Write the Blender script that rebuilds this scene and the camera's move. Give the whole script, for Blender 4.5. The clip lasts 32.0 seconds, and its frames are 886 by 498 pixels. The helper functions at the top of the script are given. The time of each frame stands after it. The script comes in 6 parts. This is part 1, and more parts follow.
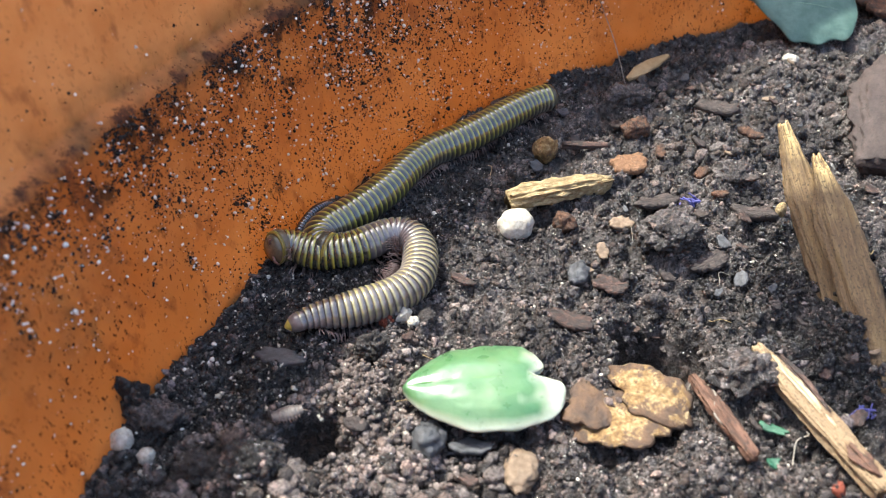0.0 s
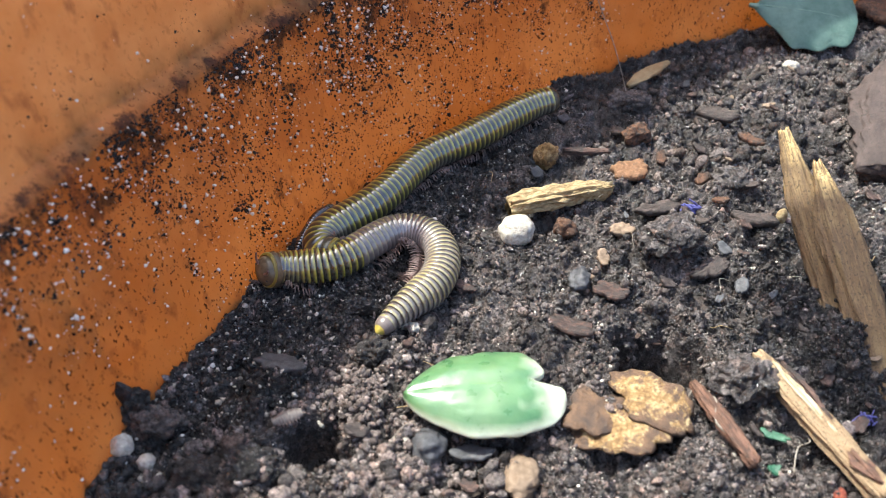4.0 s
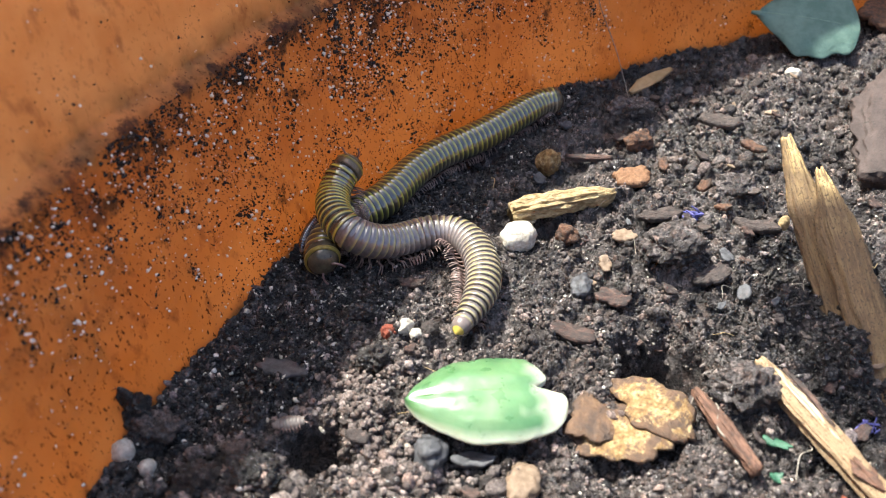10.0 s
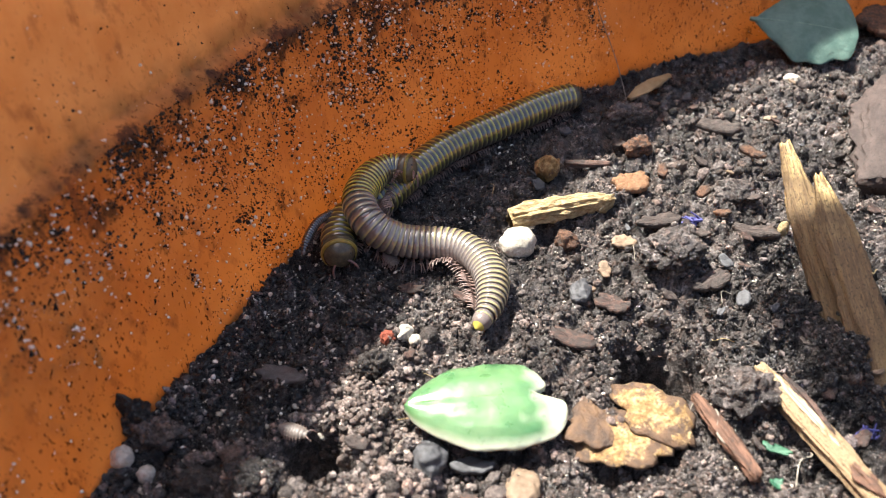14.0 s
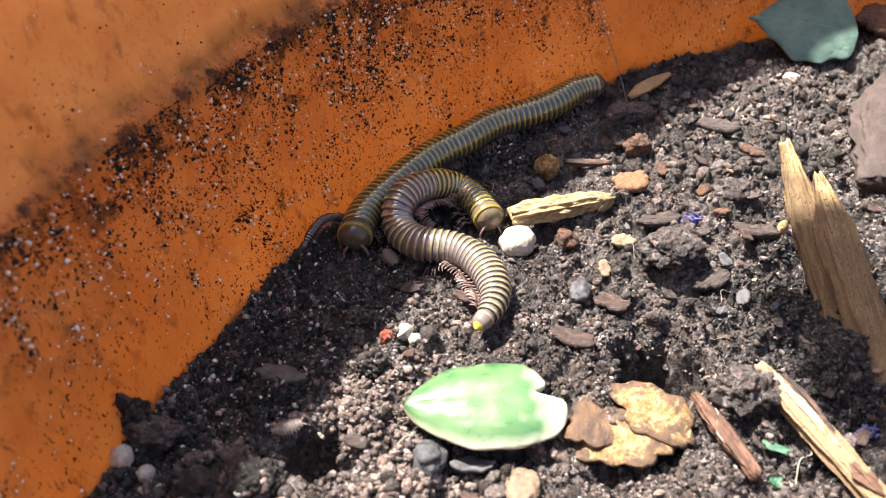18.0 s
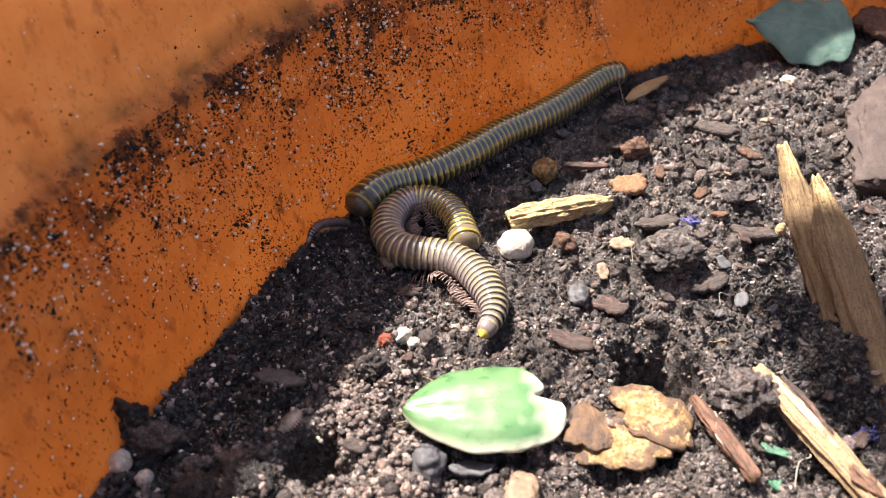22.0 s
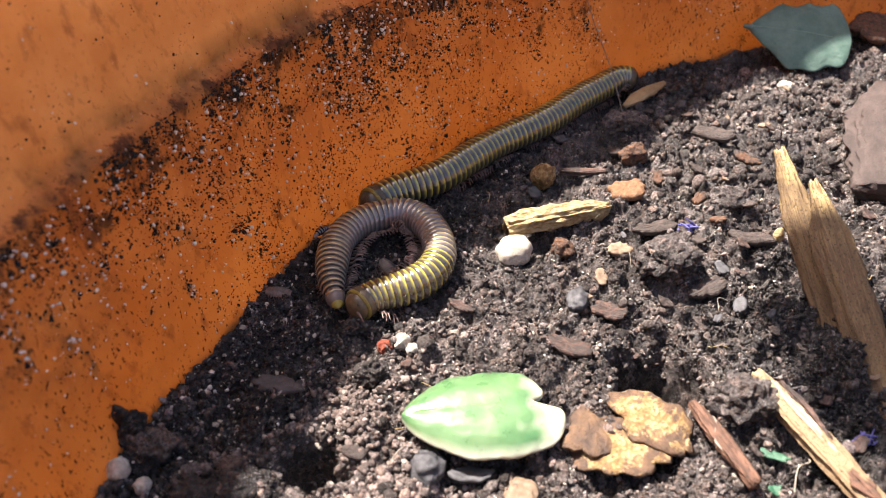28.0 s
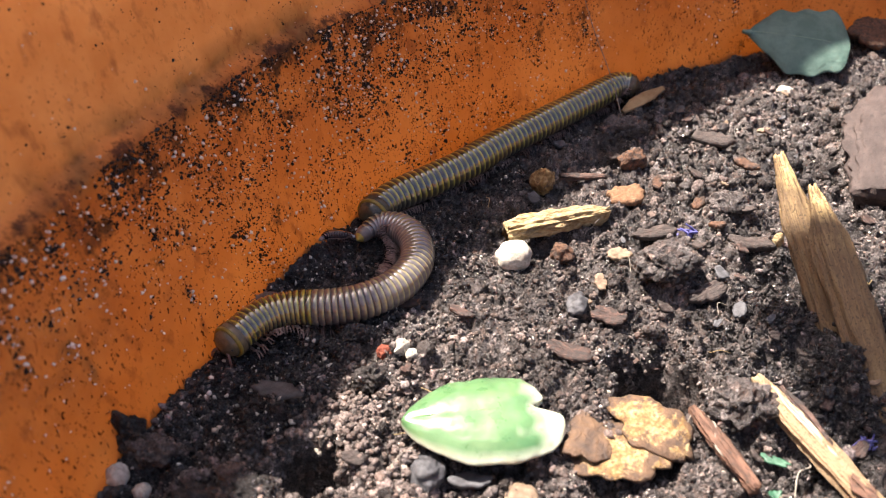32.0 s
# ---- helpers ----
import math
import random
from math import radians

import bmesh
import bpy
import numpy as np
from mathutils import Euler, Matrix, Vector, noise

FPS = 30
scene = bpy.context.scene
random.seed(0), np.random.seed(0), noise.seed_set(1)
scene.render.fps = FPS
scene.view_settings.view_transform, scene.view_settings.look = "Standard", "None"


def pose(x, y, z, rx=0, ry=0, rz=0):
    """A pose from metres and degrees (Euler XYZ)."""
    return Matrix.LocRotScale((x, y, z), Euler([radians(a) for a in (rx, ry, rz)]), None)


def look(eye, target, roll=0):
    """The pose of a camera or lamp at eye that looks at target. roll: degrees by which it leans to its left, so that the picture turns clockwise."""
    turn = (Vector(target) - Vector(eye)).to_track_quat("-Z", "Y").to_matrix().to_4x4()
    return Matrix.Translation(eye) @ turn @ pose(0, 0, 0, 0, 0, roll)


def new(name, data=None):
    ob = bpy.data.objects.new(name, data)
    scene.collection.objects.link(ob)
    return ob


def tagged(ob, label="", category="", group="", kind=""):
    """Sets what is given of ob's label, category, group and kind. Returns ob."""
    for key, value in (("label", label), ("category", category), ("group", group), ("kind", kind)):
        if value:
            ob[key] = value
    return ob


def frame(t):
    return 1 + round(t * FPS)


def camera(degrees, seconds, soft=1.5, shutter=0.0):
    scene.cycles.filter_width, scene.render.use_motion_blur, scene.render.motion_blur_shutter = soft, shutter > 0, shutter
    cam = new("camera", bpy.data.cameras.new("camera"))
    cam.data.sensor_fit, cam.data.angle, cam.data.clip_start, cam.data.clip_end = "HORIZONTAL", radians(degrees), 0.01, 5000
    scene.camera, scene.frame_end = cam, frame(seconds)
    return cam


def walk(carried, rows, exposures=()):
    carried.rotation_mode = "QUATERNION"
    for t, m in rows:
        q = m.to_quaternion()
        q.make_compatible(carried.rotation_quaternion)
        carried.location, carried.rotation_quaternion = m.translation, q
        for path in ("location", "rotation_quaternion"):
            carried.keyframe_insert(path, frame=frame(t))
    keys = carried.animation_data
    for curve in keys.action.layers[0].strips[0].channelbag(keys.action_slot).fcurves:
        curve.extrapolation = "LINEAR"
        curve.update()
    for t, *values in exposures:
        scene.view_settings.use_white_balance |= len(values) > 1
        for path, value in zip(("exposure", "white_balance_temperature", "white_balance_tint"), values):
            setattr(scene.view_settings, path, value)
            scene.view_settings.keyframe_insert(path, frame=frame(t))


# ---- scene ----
cam = camera(55.0, 32.0, soft=0.42)
EYE = (0.0, -0.0958, 0.0803)


def aim(pitch, pan, roll):
    """A camera pose at EYE, tilted down by pitch, turned right by pan."""
    a, b = radians(pitch), radians(pan)
    far = Vector((math.sin(b) * math.cos(a), math.cos(b) * math.cos(a), -math.sin(a)))
    return look(EYE, Vector(EYE) + far, roll)


CAM_ROWS = [
    (0, 41.16, 0.18, 0.07), (1, 41.03, 0.17, 0.06), (2, 40.92, 0.16, 0.05), (3, 40.88, 0.16, 0.08), (3.5, 40.83, 0.15, 0.08),
    (5.5, 40.51, 0.01, 0), (6, 40.47, 0.00, 0), (7, 40.41, -0.06, 0), (8, 40.36, -0.07, 0), (9, 40.35, -0.07, 0),
    (10, 40.35, -0.06, 0), (11, 40.29, -0.01, 0), (12, 40.15, 0, 0), (13, 40.00, 0, 0), (14, 39.95, 0, 0), (14.5, 39.98, 0, 0),
]
CAM_ROWS += [
    (16.5, 40.05, 0, 0), (17, 40.03, 0, 0), (18, 40.01, 0.03, 0.02), (19, 39.91, 0.10, 0.03), (20, 39.80, 0.15, 0.07),
    (21, 39.74, 0.15, 0.08), (22, 39.77, 0.18, 0.10), (23, 39.87, 0.26, 0.12), (24, 39.92, 0.33, 0.15), (25, 39.77, 0.31, 0.16),
    (25.5, 39.66, 0.31, 0.16), (27.5, 39.40, 0.32, 0.17), (28, 39.37, 0.32, 0.17), (29, 39.36, 0.32, 0.15), (30, 39.31, 0.34, 0.16),
    (31, 39.19, 0.34, 0.17), (32, 39.02, 0.36, 0.20),
]
EXPOSURES = [(0, 2.85, 6250, 4), (6, 2.82, 6250, 4), (10, 2.5, 6350, 6), (14, 2.05, 6500, 9), (19, 1.95, 6700, 15), (25, 1.86, 6800, 17), (32, 1.86, 6850, 18)]
cam.data.dof.use_dof = True
cam.data.dof.focus_distance, cam.data.dof.aperture_fstop = 0.124, 37.0
walk(cam, [(t, aim(p, q, -r)) for t, p, q, r in CAM_ROWS], EXPOSURES)

# ---- light: sky over an open planter, sun behind its far rim ----
SUN_FROM = Vector((-0.75, 0.60, 1.80)).normalized()
world = bpy.data.worlds.new("sky")
scene.world = world
world.use_nodes = True
wn = world.node_tree.nodes
sky = wn.new("ShaderNodeTexSky")
sky.sky_type = "NISHITA"
sky.sun_disc = False
sky.air_density, sky.dust_density, sky.ozone_density = 0.6, 3.0, 0.5
sky.sun_elevation = math.asin(SUN_FROM.z)
sky.sun_rotation = math.atan2(SUN_FROM.x, SUN_FROM.y)
world.node_tree.links.new(sky.outputs[0], wn["Background"].inputs[0])
wn["Background"].inputs[1].default_value = 0.085
sun = new("sun", bpy.data.lights.new("sun", "SUN"))
sun.data.energy, sun.data.angle, sun.data.color = 5.0, radians(1.3), (1.0, 0.96, 0.88)
sun.matrix_world = look((0, 0, 0), -SUN_FROM)

# ---- materials ----
MM = 0.001


class Nodes:
    """A short way to write one node material."""

    def __init__(self, name):
        self.m = bpy.data.materials.new(name)
        self.m.use_nodes = True
        self.t = self.m.node_tree
        self.b = self.t.nodes["Principled BSDF"]
        self.co = self.t.nodes.new("ShaderNodeTexCoord").outputs["Object"]

    def link(self, a, b):
        self.t.links.new(a, b)

    def noise(self, mm, detail=3.0, rough=0.55, stretch=None, kind="noise"):
        n = self.t.nodes.new("ShaderNodeTexNoise" if kind == "noise" else "ShaderNodeTexVoronoi")
        n.inputs["Scale"].default_value = 1000.0 / mm
        if kind == "noise":
            n.inputs["Detail"].default_value = detail
            n.inputs["Roughness"].default_value = rough
        src = self.co
        if stretch:
            mp = self.t.nodes.new("ShaderNodeMapping")
            mp.inputs["Scale"].default_value = stretch
            self.link(self.co, mp.inputs["Vector"])
            src = mp.outputs[0]
        self.link(src, n.inputs["Vector"])
        return n.outputs[0]

    def ramp(self, fac, *stops):
        r = self.t.nodes.new("ShaderNodeValToRGB")
        while len(r.color_ramp.elements) < len(stops):
            r.color_ramp.elements.new(0.5)
        for e, (p, c) in zip(r.color_ramp.elements, stops):
            e.position = p
            e.color = (*c, 1) if len(c) == 3 else c
        self.link(fac, r.inputs[0])
        return r.outputs[0]

    def mix(self, fac, a, b, mode="MIX"):
        n = self.t.nodes.new("ShaderNodeMix")
        n.data_type, n.blend_type = "RGBA", mode
        for sock, v in ((n.inputs[0], fac), (n.inputs[6], a), (n.inputs[7], b)):
            if isinstance(v, (int, float)):
                sock.default_value = v
            elif isinstance(v, tuple):
                sock.default_value = (*v, 1)
            else:
                self.link(v, sock)
        return n.outputs[2]

    def maths(self, op, a, b=0.0):
        n = self.t.nodes.new("ShaderNodeMath")
        n.operation = op
        for sock, v in zip(n.inputs, (a, b)):
            if isinstance(v, (int, float)):
                sock.default_value = v
            else:
                self.link(v, sock)
        return n.outputs[0]

    def axis(self, i):
        n = self.t.nodes.new("ShaderNodeSeparateXYZ")
        self.link(self.co, n.inputs[0])
        return n.outputs[i]

    def island(self):
        return self.t.nodes.new("ShaderNodeNewGeometry").outputs["Random Per Island"]

    def each(self):
        return self.t.nodes.new("ShaderNodeObjectInfo").outputs["Random"]

    def attr(self, name):
        n = self.t.nodes.new("ShaderNodeAttribute")
        n.attribute_name = name
        return n.outputs["Fac"]

    def bump(self, height, mm, strength=1.0):
        n = self.t.nodes.new("ShaderNodeBump")
        n.inputs["Distance"].default_value = mm * MM
        n.inputs["Strength"].default_value = strength
        self.link(height, n.inputs["Height"])
        self.link(n.outputs[0], self.b.inputs["Normal"])

    def done(self, color, rough=0.6, spec=0.5, coat=0.0, metal=0.0, sss=0.0, trans=0.0):
        for sock, v in (("Base Color", color), ("Roughness", rough), ("Specular IOR Level", spec)):
            if isinstance(v, tuple):
                self.b.inputs[sock].default_value = (*v, 1)
            elif isinstance(v, (int, float)):
                self.b.inputs[sock].default_value = v
            else:
                self.link(v, self.b.inputs[sock])
        self.b.inputs["Coat Weight"].default_value = coat
        self.b.inputs["Coat Roughness"].default_value = 0.15
        self.b.inputs["Metallic"].default_value = metal
        if sss:
            self.b.inputs["Subsurface Weight"].default_value = sss
            self.b.inputs["Subsurface Scale"].default_value = 0.6 * MM
            self.b.inputs["Subsurface Radius"].default_value = (1.0, 0.6, 0.4)
        return self.m


def earth(name, dark, mid, pale, rough=0.75):
    n = Nodes(name)
    # loose bits differ one by one, the sheet granule by granule
    if name == "soil":
        cells = n.t.nodes.new("ShaderNodeTexVoronoi")
        cells.inputs["Scale"].default_value = 1000.0 / 0.95
        n.link(n.co, cells.inputs["Vector"])
        isle = cells.outputs["Color"]
    else:
        isle = n.island()
    base = n.ramp(isle, (0.0, tuple(0.10 * v for v in mid)), (0.35, tuple(0.45 * v for v in mid)), (0.75, tuple(1.05 * v for v in mid)), (0.94, tuple(1.7 * v for v in mid)), (1.0, pale))
    # some crumbs are redder
    base = n.mix(n.ramp(n.maths("FRACT", n.maths("MULTIPLY", isle, 7.3)), (0.62, (0, 0, 0)), (0.9, (0.75, 0.75, 0.75))), base, n.mix(1.0, base, (1.16, 0.94, 0.82), "MULTIPLY"))
    grain = n.noise(0.35, 4)
    patch = n.noise(9.0, 2)
    c = n.mix(n.ramp(grain, (0.35, (0, 0, 0)), (0.7, (1, 1, 1))), n.mix(0.85, base, dark), base)
    c = n.mix(n.ramp(patch, (0.42, (0, 0, 0)), (0.62, (0.6, 0.6, 0.6))), c, dark)
    n.bump(n.noise(0.45, 6, 0.72), 0.42)
    # moist spots shine
    wet = n.noise(0.5, 2)
    return n.done(c, n.ramp(wet, (0.43, (0.14, 0.14, 0.14)), (0.52, (rough, rough, rough))), n.ramp(wet, (0.43, (1, 1, 1)), (0.52, (0.2, 0.2, 0.2))))


SOIL = earth("soil", (0.008, 0.007, 0.007), (0.195, 0.167, 0.155), (0.36, 0.30, 0.27), 0.5)
COMPOST = earth("dark_compost", (0.007, 0.0065, 0.0065), (0.108, 0.099, 0.095), (0.60, 0.48, 0.46), 0.32)
CLOD = earth("soil_clod", (0.018, 0.0155, 0.014), (0.140, 0.119, 0.110), (0.28, 0.21, 0.19), 0.5)
WALL_DIRT = earth("wall_dirt", (0.006, 0.005, 0.0045), (0.048, 0.036, 0.030), (0.22, 0.18, 0.15), 0.4)
CRUMB = earth("soil_crumb", (0.018, 0.0145, 0.013), (0.285, 0.241, 0.221), (0.54, 0.40, 0.36), 0.42)


def plain(name, a, b, mm=0.8, rough=0.6, spec=0.5, relief=0.1, fine=0.2, stretch=None, coat=0.0, sss=0.0, soiled=0.0):
    """Two tones mottled at one size, with fine relief."""
    n = Nodes(name)
    c = n.mix(n.ramp(n.noise(mm, 4, 0.6, stretch), (0.36, (0, 0, 0)), (0.64, (1, 1, 1))), a, b)
    c = n.mix(n.maths("MULTIPLY", n.each(), 0.35), c, tuple(x * 0.6 for x in a))
    if soiled:
        c = n.mix(n.ramp(n.noise(0.9, 6, 0.7), (0.60 - 0.25 * soiled, (0, 0, 0)), (0.72 - 0.25 * soiled, (0.85, 0.85, 0.85))), c, (0.035, 0.029, 0.026))
    n.bump(n.noise(fine, 4, 0.65, stretch), relief)
    return n.done(c, rough, spec, coat, 0.0, sss)


PERLITE = plain("perlite", (0.42, 0.37, 0.29), (0.64, 0.60, 0.52), 0.5, 0.75, 0.4, 0.2)
GRIT = earth("pale_grit", (0.13, 0.10, 0.088), (0.35, 0.29, 0.26), (0.55, 0.45, 0.41), 0.6)
# near-white colour that stands in for glints
BEAD = plain("glint_bead", (0.66, 0.59, 0.50), (0.92, 0.86, 0.77), 0.3, 0.25, 0.5, 0.05)


def wood(name, light, dark, dirt):
    """Weathered wood: fibres along x, cracks, soil rubbed in."""
    n = Nodes(name)
    fibre = n.noise(0.42, 5, 0.65, (0.06, 1.0, 1.0))
    c = n.ramp(fibre, (0.43, dark), (0.50, light), (0.62, tuple(min(1, v * 1.25) for v in light)))
    c = n.mix(n.ramp(n.noise(3.2, 5, 0.7, (0.45, 1.0, 1.0)), (0.46, (0, 0, 0)), (0.62, (0.85, 0.85, 0.85))), c, dirt)
    c = n.mix(n.ramp(n.noise(1.6, 4, 0.65, (0.05, 1.0, 1.0)), (0.50, (0, 0, 0)), (0.60, (0.8, 0.8, 0.8))), c, dark)
    # the buried end is stained, and the shade over it painted in too
    low = n.maths("ADD", n.maths("MULTIPLY", n.axis(0), 27.0), n.noise(4.0, 4))
    c = n.mix(n.ramp(low, (0.40, (0, 0, 0)), (0.85, (0.85, 0.85, 0.85))), c, dirt)
    c = n.mix(n.ramp(n.noise(0.35, 3), (0.56, (0, 0, 0)), (0.66, (0.75, 0.75, 0.75))), c, (0.05, 0.036, 0.022))
    c = n.mix(n.ramp(n.noise(0.3, 3, 0.6, (0.22, 1.0, 1.0)), (0.57, (0, 0, 0)), (0.63, (0.8, 0.8, 0.8))), c, dark)
    n.bump(n.maths("ADD", fibre, n.maths("MULTIPLY", n.noise(0.4, 4), 0.5)), 0.30)
    return n.done(c, 0.7, 0.35)


PALE_WOOD = wood("pale_wood", (0.60, 0.43, 0.19), (0.20, 0.128, 0.060), (0.125, 0.080, 0.042))
STRAW_WOOD = wood("straw_wood", (0.35, 0.27, 0.16), (0.19, 0.118, 0.060), (0.27, 0.185, 0.105))
DRY_LEAF = plain("dry_leaf", (0.32, 0.21, 0.10), (0.46, 0.33, 0.18), 1.5, 0.7, 0.3, 0.1, 0.4)
OCHRE_WOOD = plain("ochre_wood", (0.33, 0.22, 0.10), (0.64, 0.50, 0.28), 0.6, 0.75, 0.3, 0.8, 0.55, (0.6, 1.2, 1.2))
PALE_CORE = plain("pale_core", (0.40, 0.31, 0.18), (0.60, 0.50, 0.34), 0.6, 0.7, 0.3, 0.15, 0.3, (0.2, 1.0, 1.0))
BARK = plain("dark_bark", (0.040, 0.030, 0.026), (0.105, 0.078, 0.067), 1.0, 0.65, 0.4, 0.45, 0.45, (0.4, 1.3, 1.3), soiled=0.5)
RED_BARK = plain("red_brown_bark", (0.035, 0.023, 0.020), (0.145, 0.082, 0.062), 0.9, 0.65, 0.35, 0.40, 0.45, (0.4, 1.3, 1.3), soiled=0.55)
SLAB_BARK = plain("slab_bark", (0.050, 0.037, 0.033), (0.108, 0.081, 0.072), 2.6, 0.75, 0.3, 0.3, 0.7, (0.5, 1.0, 1.0), soiled=0.25)
RED_TWIG = plain("red_twig", (0.075, 0.040, 0.027), (0.20, 0.105, 0.068), 0.8, 0.65, 0.3, 0.35, 0.4, (0.3, 1.2, 1.2), soiled=0.2)
ORANGE_CHIP = plain("orange_chip", (0.18, 0.090, 0.045), (0.34, 0.19, 0.105), 0.7, 0.75, 0.3, 0.3, 0.4, soiled=0.15)
BRICK = plain("red_brick", (0.17, 0.040, 0.024), (0.27, 0.075, 0.042), 0.5, 0.8, 0.3, 0.3, 0.3)
RUST = plain("rust_bit", (0.085, 0.047, 0.033), (0.20, 0.10, 0.055), 0.6, 0.8, 0.3, 0.5, 0.5, soiled=0.5)
TAN = plain("tan_stone", (0.15, 0.10, 0.060), (0.28, 0.20, 0.135), 0.8, 0.7)
GREY = plain("grey_stone", (0.03, 0.03, 0.033), (0.085, 0.086, 0.092), 0.9, 0.55)
BLUE = plain("blue_fibre", (0.06, 0.06, 0.22), (0.12, 0.12, 0.38), 0.3)
GREEN_BIT = plain("green_bit", (0.018, 0.075, 0.040), (0.035, 0.12, 0.065), 0.6, 0.4)
GREEN_RIB = plain("leaf_rib", (0.10, 0.26, 0.06), (0.18, 0.34, 0.12), 1.0, 0.35)
ROOT = plain("root_hair", (0.20, 0.17, 0.13), (0.36, 0.32, 0.27), 1.0, 0.6)
PLANT_STEM = plain("plant_stem", (0.10, 0.13, 0.06), (0.19, 0.20, 0.10), 1.5, 0.6, 0.4, 0.1, 0.4)
TEAL = plain("teal_leaf", (0.085, 0.155, 0.125), (0.14, 0.225, 0.185), 2.5, 0.6, 0.35, 0.08, 0.5)
TEAL_RIB = plain("teal_rib", (0.13, 0.22, 0.17), (0.19, 0.29, 0.22), 1.0, 0.55)
LEG = plain("leg", (0.15, 0.10, 0.085), (0.29, 0.205, 0.175), 0.3, 0.35, 0.5, 0.01, 0.2)
ANTENNA = plain("antenna", (0.16, 0.085, 0.075), (0.24, 0.14, 0.12), 0.3, 0.4, 0.5, 0.01, 0.2)
LOUSE = plain("woodlouse", (0.11, 0.09, 0.08), (0.19, 0.16, 0.14), 0.5, 0.45, 0.5, 0.03, 0.2)
EYE_DARK = plain("eye", (0.01, 0.008, 0.008), (0.02, 0.015, 0.015), 0.2, 0.3)


def shell(name, front, flank, back, gloss=0.24, low=0.60, high=0.86, coat=1.0):
    """A millipede ring: the hind part in the back colour on top, the flank colour low on the sides."""
    n = Nodes(name)
    up = n.ramp(n.maths("MULTIPLY_ADD", n.axis(2), 230.0), (low, (0, 0, 0)), (high, (1, 1, 1)))
    hind = n.ramp(n.attr("hind"), (0.45, (0, 0, 0)), (0.66, (0.45, 0.45, 0.45)), (0.76, (1, 1, 1)), (0.94, (1, 1, 1)), (0.985, (0.2, 0.2, 0.2)))
    tone = n.ramp(n.noise(0.5, 3), (0.3, (0.7, 0.7, 0.7)), (0.7, (1, 1, 1)))
    c = n.mix(hind, front, n.mix(up, flank, back))
    c = n.mix(n.maths("MULTIPLY", n.each(), 0.30), c, front)
    c = n.mix(1.0, c, tone, "MULTIPLY")
    n.bump(n.noise(0.35, 3, 0.5, (0.3, 1.5, 1.5)), 0.008)
    n.done(c, gloss, 0.4, coat)
    n.b.inputs["Coat Roughness"].default_value = 0.16
    n.b.inputs["Coat IOR"].default_value = 1.88
    n.b.inputs["IOR"].default_value = 1.5
    return n.m


SHELL = shell("banded_shell", (0.145, 0.124, 0.120), (0.33, 0.285, 0.26), (0.40, 0.345, 0.15), 0.30, 0.45, 0.85)
SHELL_DARK = shell("dark_shell", (0.034, 0.033, 0.026), (0.25, 0.24, 0.17), (0.52, 0.49, 0.075), 0.30, 0.28, 0.56)
SHELL_FRONT = shell("front_shell", (0.075, 0.062, 0.042), (0.36, 0.31, 0.13), (0.52, 0.45, 0.06), 0.24, 0.20, 0.55)
SHELL_SMALL = shell("small_shell", (0.025, 0.014, 0.014), (0.12, 0.08, 0.08), (0.09, 0.055, 0.055), 0.22)
HEAD_SHELL = plain("head_shell", (0.060, 0.052, 0.036), (0.115, 0.100, 0.066), 0.7, 0.22, 0.5, 0.015)
TAIL_SHELL = plain("tail_shell", (0.15, 0.12, 0.11), (0.22, 0.18, 0.16), 0.7, 0.3, 0.5, 0.015)
HEAD_TAN = plain("tan_head_shell", (0.115, 0.088, 0.054), (0.19, 0.148, 0.090), 0.7, 0.24, 0.5, 0.015)
OLIVE = plain("olive_band", (0.20, 0.15, 0.03), (0.33, 0.26, 0.05), 0.6, 0.3, 0.5, 0.015)
YELLOW = plain("yellow_band", (0.40, 0.31, 0.05), (0.54, 0.44, 0.10), 0.6, 0.32, 0.5, 0.015)

# the pot: orange plastic, paler above the inner step, smeared with wet soil
n = Nodes("orange_pot")
height = n.axis(2)
tone = n.ramp(n.noise(14.0, 3), (0.35, (0.55, 0.255, 0.072)), (0.65, (0.65, 0.345, 0.122)))
upper_tone = n.ramp(n.noise(7.0, 5, 0.6), (0.35, (0.60, 0.33, 0.14)), (0.65, (0.72, 0.45, 0.22)))
above = n.ramp(n.maths("MULTIPLY", height, 1000.0 / 60.0), (0.0, (0, 0, 0)), (0.485, (0, 0, 0)), (0.53, (1, 1, 1)))
c = n.mix(n.maths("MULTIPLY", above, 0.75), tone, upper_tone)
level = n.maths("MULTIPLY", height, 1000.0 / 60.0)
# a moist reddish stain under the step, olive dust along it
moist = n.ramp(level, (0.10, (0, 0, 0)), (0.24, (0.35, 0.35, 0.35)), (0.40, (0.6, 0.6, 0.6)), (0.485, (0.6, 0.6, 0.6)), (0.505, (0, 0, 0)))
c = n.mix(n.maths("MULTIPLY", moist, n.ramp(n.noise(6.0, 5, 0.6), (0.34, (0.2, 0.2, 0.2)), (0.6, (1, 1, 1)))), c, (0.33, 0.115, 0.030))
ledge = n.ramp(level, (0.455, (0, 0, 0)), (0.488, (1, 1, 1)), (0.515, (0.9, 0.9, 0.9)), (0.57, (0, 0, 0)))
dusty = n.ramp(n.noise(9.0, 4, 0.6), (0.40, (0, 0, 0)), (0.58, (0.85, 0.85, 0.85)))
c = n.mix(n.maths("MULTIPLY", ledge, dusty), c, n.ramp(n.noise(1.5, 4), (0.35, (0.085, 0.062, 0.030)), (0.65, (0.20, 0.15, 0.075))))
